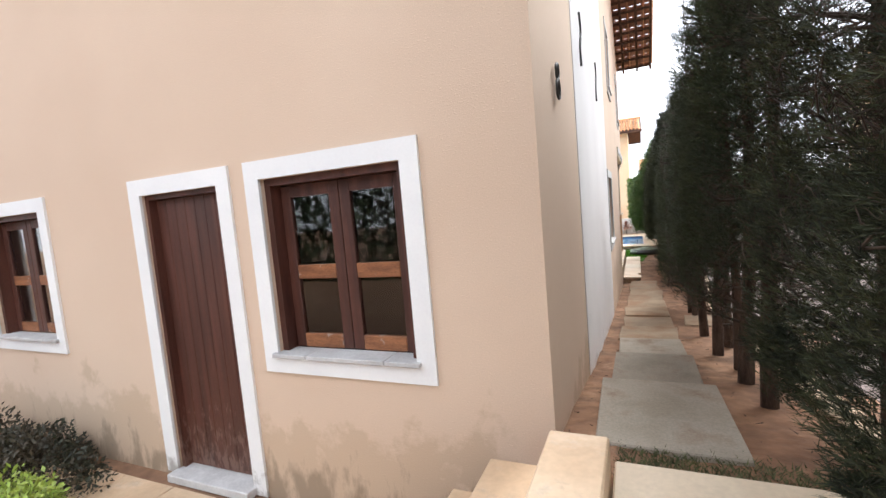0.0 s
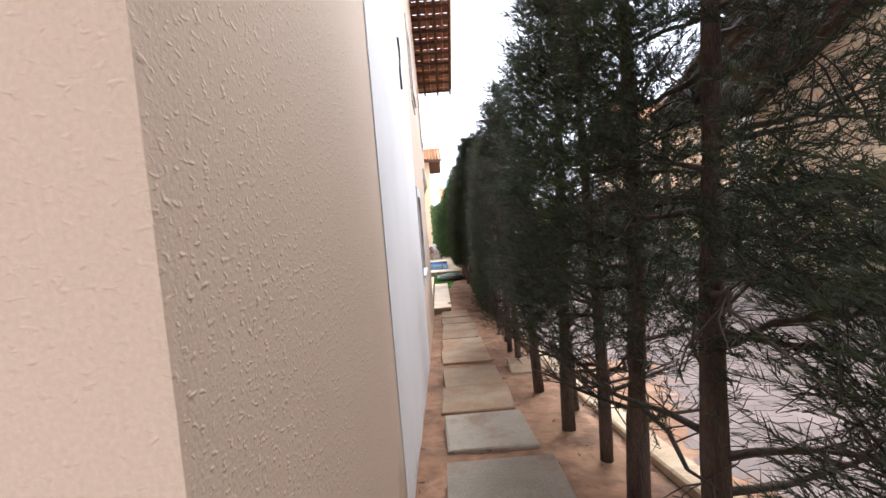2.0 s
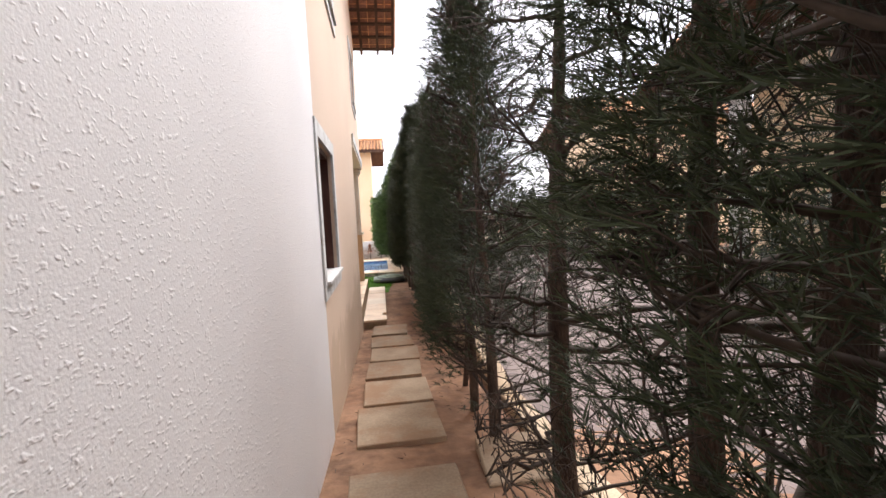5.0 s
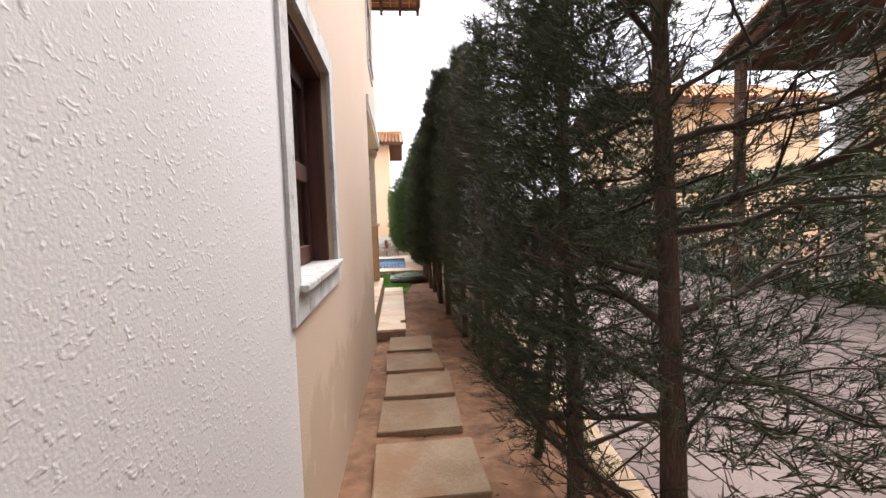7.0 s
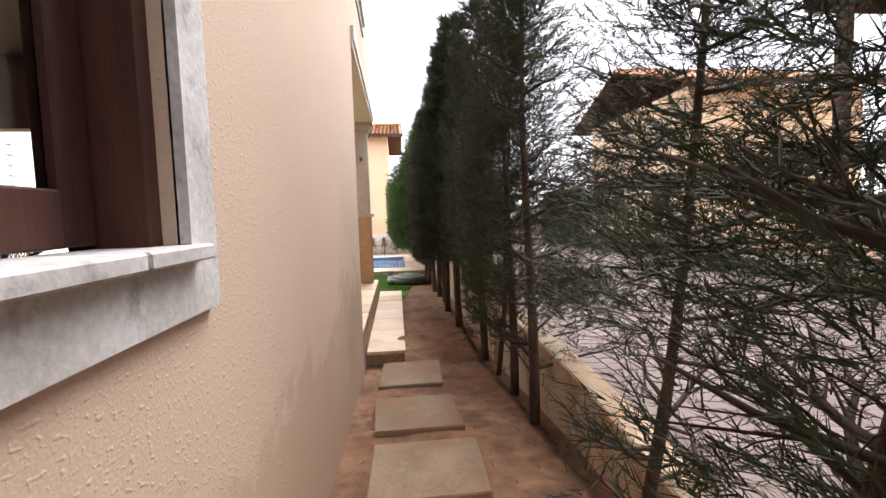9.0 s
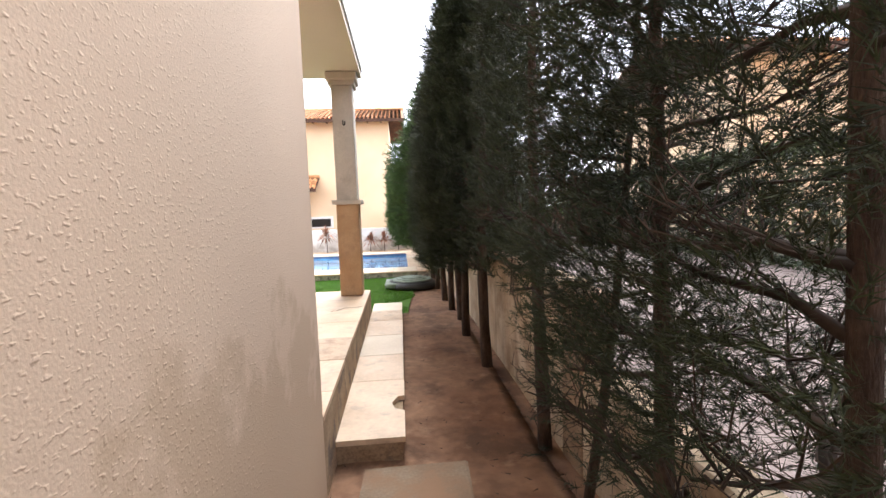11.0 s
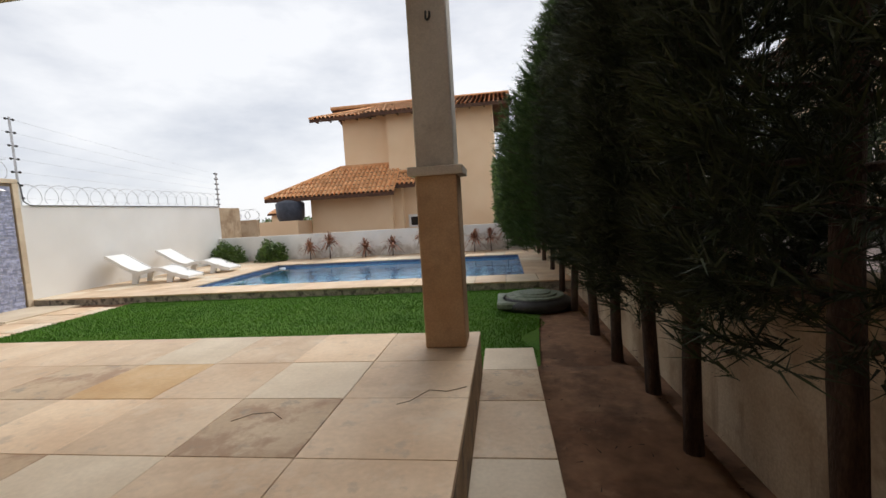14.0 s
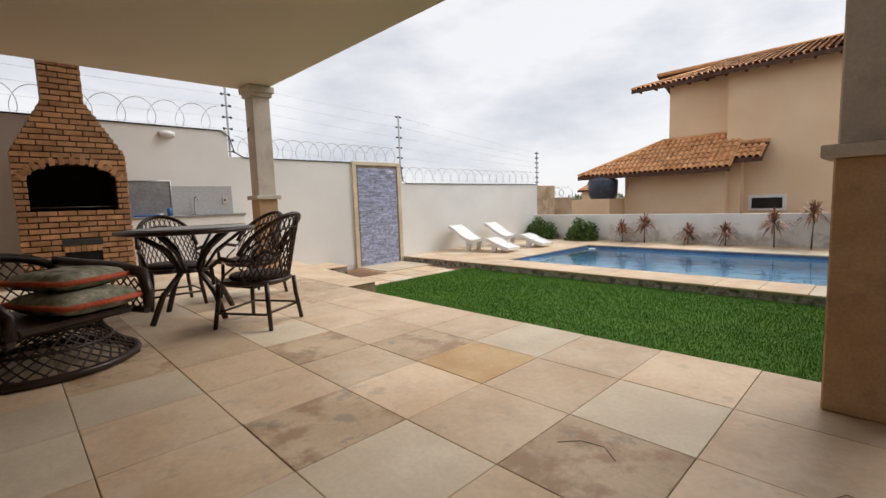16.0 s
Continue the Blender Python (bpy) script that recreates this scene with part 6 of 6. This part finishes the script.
sheet = thing("metal_sheet", (-10.14, 12.66, 1.001), "grey metal sheet leaning on the wall above the sink counter", "metal sheet")
part("sheet", box(bmesh.new(), 0.0, 0.015, 0.0, 0.80, 0.0, 0.66, 0.003), M_metal_dull, sheet)
part("frame", tube(bmesh.new(), [(0.02, 0.0, 0.66), (0.02, 0.80, 0.68), (0.02, 0.80, 0.0)], 0.012, 6), M_metal, sheet)
mug = thing("mug", (-9.78, 13.33, 1.0), "dark blue plastic mug standing on the counter", "mug")
part("body", lathe(bmesh.new(), [(0.038, 0), (0.042, 0.14), (0.036, 0.14), (0.034, 0.01)], 14), M_bluestuff, mug)
cloth = thing("tray", (-9.80, 12.92, 1.0), "blue plastic tray lying on the counter", "tray")
part("tray", box(bmesh.new(), -0.15, 0.15, -0.24, 0.22, 0.0, 0.035, 0.012), M_bluestuff, cloth)
bowl = thing("bowl", (-9.78, 13.16, 1.0), "small pale bowl on the counter", "bowl")
part("bowl", lathe(bmesh.new(), [(0.03, 0), (0.07, 0.05), (0.064, 0.05), (0.028, 0.008)], 16), M_plastic, bowl)
soap = thing("switch_plate", (WX, 14.46, 1.28), "cream socket plate on the wall above the sink", "socket")
part("plate", box(bmesh.new(), 0.03, 0.045, -0.05, 0.05, -0.07, 0.07, 0.004), M_pillar, soap)
part("socket", lathe(bmesh.new(), [(0.022, 0), (0.022, 0.008)], 12), M_iron, soap).matrix_basis = pose(0.045, 0, 0, 0, 90, 0)

# ceiling lamp rose
cl = thing("ceiling_lamp", (-3.05, 12.72, 2.9), "small round recessed ceiling lamp, unlit", "ceiling lamp")
part("ring", lathe(bmesh.new(), [(0.10, -0.001), (0.095, -0.02), (0.07, -0.025), (0.065, -0.006)], 20), M_trim, cl)
part("bulb", lathe(bmesh.new(), [(0.06, -0.002), (0.05, -0.02), (0.02, -0.03)], 16), M_metal_dull, cl)

# ---- rattan furniture ----
def lattice(bm, f, nu, nv, r=0.006, seg=4, diag=True):
    """Crossed canes over a surface f(u, v), u and v from 0 to 1."""
    for k in range(-nv, nu + 1):
        for s in (1, -1):
            pts = []
            for i in range(9):
                v = i / 8
                u = (k + v * nv) / nu if s > 0 else (k + (1 - v) * nv) / nu
                if -1e-6 <= u <= 1 + 1e-6:
                    pts.append(f(u, v))
            if len(pts) > 1:
                tube(bm, pts, r, seg, False)
    return bm


def rattan_chair(name, loc, rz, label):
    c = thing(name, loc, label, "chair", "chairs round the rattan table", rz)
    w, d, sh = 0.27, 0.25, 0.42
    for x, y, s in ((-w + 0.03, d, 1), (w - 0.03, d, 1), (-w + 0.05, -d, -1), (w - 0.05, -d, -1)):
        part("leg", tube(bmesh.new(), [(x * 1.12, y * 1.12, 0), (x, y, sh * 0.6), (x * 0.97, y * 0.97, sh)], [0.019, 0.021, 0.02], 8), M_rattan, c)
    for a, b in (((-w, d, 0.15), (w, d, 0.15)), ((-w, -d, 0.15), (w, -d, 0.15)), ((-w, d, 0.15), (-w, -d, 0.15)), ((w, d, 0.15), (w, -d, 0.15))):
        part("stretcher", tube(bmesh.new(), [a, b], 0.012, 6), M_rattan, c)
    ring = [(w * 1.04 * math.cos(t) * (1 + 0.06 * abs(math.sin(2 * t))), d * 1.08 * math.sin(t) * (1 + 0.06 * abs(math.sin(2 * t))), sh) for t in [k * math.tau / 20 for k in range(21)]]
    part("seat_frame", tube(bmesh.new(), ring, 0.020, 8), M_rattan, c)
    part("seat", slab_poly(bmesh.new(), [(p[0] * 0.96, p[1] * 0.96) for p in ring[:-1]], sh - 0.03, sh + 0.01), M_rattan, c)
    pad = lathe(bmesh.new(), [(0.16, sh + 0.012), (0.235, sh + 0.02), (0.25, sh + 0.045), (0.22, sh + 0.07), (0.10, sh + 0.078)], 18)
    part("seat_pad", pad, M_seat, c)

    def back(u, v):
        t = math.pi * (0.02 + 0.96 * u)
        lean = 0.16 * v
        zz = sh + 0.02 + v * (0.18 + 0.40 * math.sin(t) ** 0.7)
        return (w * 1.10 * math.cos(t), -0.02 - (d * 1.02 + lean) * math.sin(t), zz)
    part("back_frame", tube(bmesh.new(), [back(k / 24, 1) for k in range(25)], 0.022, 8), M_rattan, c)
    part("back_rail", tube(bmesh.new(), [back(k / 24, 0.80) for k in range(25)], 0.009, 5), M_rattan, c)
    part("back_lattice", lattice(bmesh.new(), back, 17, 4, 0.0065), M_rattan, c)
    for s in (-1, 1):
        part("arm", tube(bmesh.new(), [(s * w * 1.10, -0.02, sh + 0.20), (s * w * 1.16, 0.12, sh + 0.23), (s * w * 1.12, 0.24, sh + 0.16), (s * w, 0.25, sh)], [0.02, 0.021, 0.02, 0.018], 8), M_rattan, c)
        part("arm_brace", tube(bmesh.new(), [(s * w * 1.10, 0.0, sh + 0.16), (s * w * 1.08, 0.12, sh + 0.08), (s * w, 0.18, sh)], 0.010, 6), M_rattan, c)
    return c


TC = (-5.2, 12.42)
table = thing("table", (*TC, 0), "round dark rattan table with a woven rim and splayed legs", "table")
part("tabletop", lathe(bmesh.new(), [(0.54, 0.715), (0.585, 0.72), (0.595, 0.735), (0.585, 0.75), (0.50, 0.752)], 36), M_rattan, table)
part("glass_plate", lathe(bmesh.new(), [(0.50, 0.7525), (0.52, 0.7525), (0.52, 0.759), (0.50, 0.76)], 36), M_granite, table)
for k in range(4):
    a = k * math.pi / 2 + 0.35
    u = Vector((math.cos(a), math.sin(a), 0))
    part("leg", tube(bmesh.new(), [u * 0.42, u * 0.30 + Vector((0, 0, 0.22)), u * 0.10 + Vector((0, 0, 0.40)), u * 0.22 + Vector((0, 0, 0.58)), u * 0.46 + Vector((0, 0, 0.715))], [0.026, 0.026, 0.025, 0.023, 0.022], 8), M_rattan, table)
    v = Vector((math.cos(a + 0.5), math.sin(a + 0.5), 0))
    part("brace", tube(bmesh.new(), [v * 0.10 + Vector((0, 0, 0.38)), v * 0.25 + Vector((0, 0, 0.56)), v * 0.50 + Vector((0, 0, 0.715))], 0.014, 6), M_rattan, table)
part("ring_brace", tube(bmesh.new(), [(0.15 * math.cos(t), 0.15 * math.sin(t), 0.40) for t in [k * math.tau / 16 for k in range(17)]], 0.016, 6), M_rattan, table)
table.scale = (1.06, 1.06, 1.2)
rattan_chair("rattan_chair", (-4.33, 12.74, 0), 122, "dark rattan armchair with lattice back and worn grey pad")
rattan_chair("rattan_chair", (-6.02, 12.42, 0), -92, "dark rattan chair with lattice back pushed under the table")
rattan_chair("rattan_chair", (-5.75, 13.25, 0), 200, "dark rattan armchair behind the table")

# rattan sofa with floral cushions
sofa = thing("rattan_armchair", (-4.42, 11.22, 0), "low dark rattan lounge chair with wide curved arms and woven skirt", "armchair", rz=-62)
sofa.scale = (1.04, 1.04, 1.07)
part("seat", box(bmesh.new(), -0.36, 0.36, -0.36, 0.40, 0.30, 0.35, 0.02), M_rattan, sofa)
for s in (-1, 1):
    def side(u, v, s=s):
        y = -0.42 + 0.84 * u
        return (s * (0.42 + 0.05 * math.sin(u * math.pi)), y, 0.30 + v * (0.26 - 0.10 * max(0, u - 0.55)))
    part("arm_panel", lattice(bmesh.new(), side, 9, 3, 0.007), M_rattan, sofa)
    part("arm", tube(bmesh.new(), [(s * 0.40, -0.46, 0.66), (s * 0.47, -0.2, 0.62), (s * 0.50, 0.1, 0.60), (s * 0.48, 0.36, 0.56), (s * 0.43, 0.46, 0.44), (s * 0.42, 0.46, 0.32)], [0.035, 0.042, 0.045, 0.045, 0.04, 0.03], 9), M_rattan, sofa)
    part("side_rail", tube(bmesh.new(), [(s * 0.42, -0.44, 0.30), (s * 0.45, 0.0, 0.30), (s * 0.42, 0.45, 0.30)], 0.026, 8), M_rattan, sofa)


def skirt(u, v):
    t = math.tau * u
    r = 0.30 + 0.20 * (1 - v) ** 1.6
    return (r * math.cos(t) * 1.05, r * math.sin(t) * 1.05, 0.03 + 0.26 * v)


part("skirt", lattice(bmesh.new(), skirt, 34, 5, 0.007), M_rattan, sofa)
for v in (0.0, 0.5, 1.0):
    part("skirt_ring", tube(bmesh.new(), [skirt(k / 30, v) for k in range(31)], 0.026 if v != 0.5 else 0.012, 8), M_rattan, sofa)
for k in range(4):
    a = k * math.pi / 2 + 0.7
    part("foot", tube(bmesh.new(), [(0.53 * math.cos(a), 0.53 * math.sin(a), 0.0), (0.51 * math.cos(a), 0.51 * math.sin(a), 0.06)], 0.024, 8), M_rattan, sofa)


def sback(u, v):
    t = math.pi * (0.04 + 0.92 * u)
    return (0.44 * math.cos(t), -0.40 - 0.12 * math.sin(t) - 0.08 * v, 0.32 + v * (0.24 + 0.16 * math.sin(t)))


part("back_frame", tube(bmesh.new(), [sback(k / 24, 1) for k in range(25)], 0.036, 9), M_rattan, sofa)
part("back_lattice", lattice(bmesh.new(), sback, 14, 4, 0.007), M_rattan, sofa)


def cushion(name, loc, rz, hx, hy, h, label, tilt=0):
    q = thing(name, loc, label, "cushion", "cushions", rz)
    bm = bmesh.new()
    n_ = 12
    grid = {}
    for s in (0, 1):
        for i in range(n_ + 1):
            for j in range(n_ + 1):
                u, v = 2 * i / n_ - 1, 2 * j / n_ - 1
                e = max(0.0, (1 - u ** 4) * (1 - v ** 4)) ** 0.5
                puff = h / 2 * (e + 0.05) * (1 + 0.12 * noise.noise(Vector((u * 2, v * 2, s + loc[0]))))
                edge = 1 - 0.06 * (u * v) ** 2
                grid[s, i, j] = bm.verts.new((hx * u * edge, hy * v * edge, h / 2 + (puff if s else -puff)))
    for s in (0, 1):
        for i in range(n_):
            for j in range(n_):
                f = bm.faces.new((grid[s, i, j], grid[s, i + 1, j], grid[s, i + 1, j + 1], grid[s, i, j + 1]))
                f.smooth = True
    part("cover", bm, M_cushion, q)
    pts = [(hx * a, hy * b, h / 2) for a, b in ((-0.97, -0.97), (0, -1.0), (0.97, -0.97), (1.0, 0), (0.97, 0.97), (0, 1.0), (-0.97, 0.97), (-1.0, 0), (-0.97, -0.97))]
    part("piping", tube(bmesh.new(), pts, 0.02, 8), M_cushion_red, q)
    return q


cushion("cushion", (-4.38, 11.42, 0.375), -62, 0.29, 0.34, 0.16, "thick floral cushion with red edge on the lounge chair")
cushion("cushion", (-4.50, 11.40, 0.535), -55, 0.27, 0.30, 0.14, "second floral cushion stacked on the first")
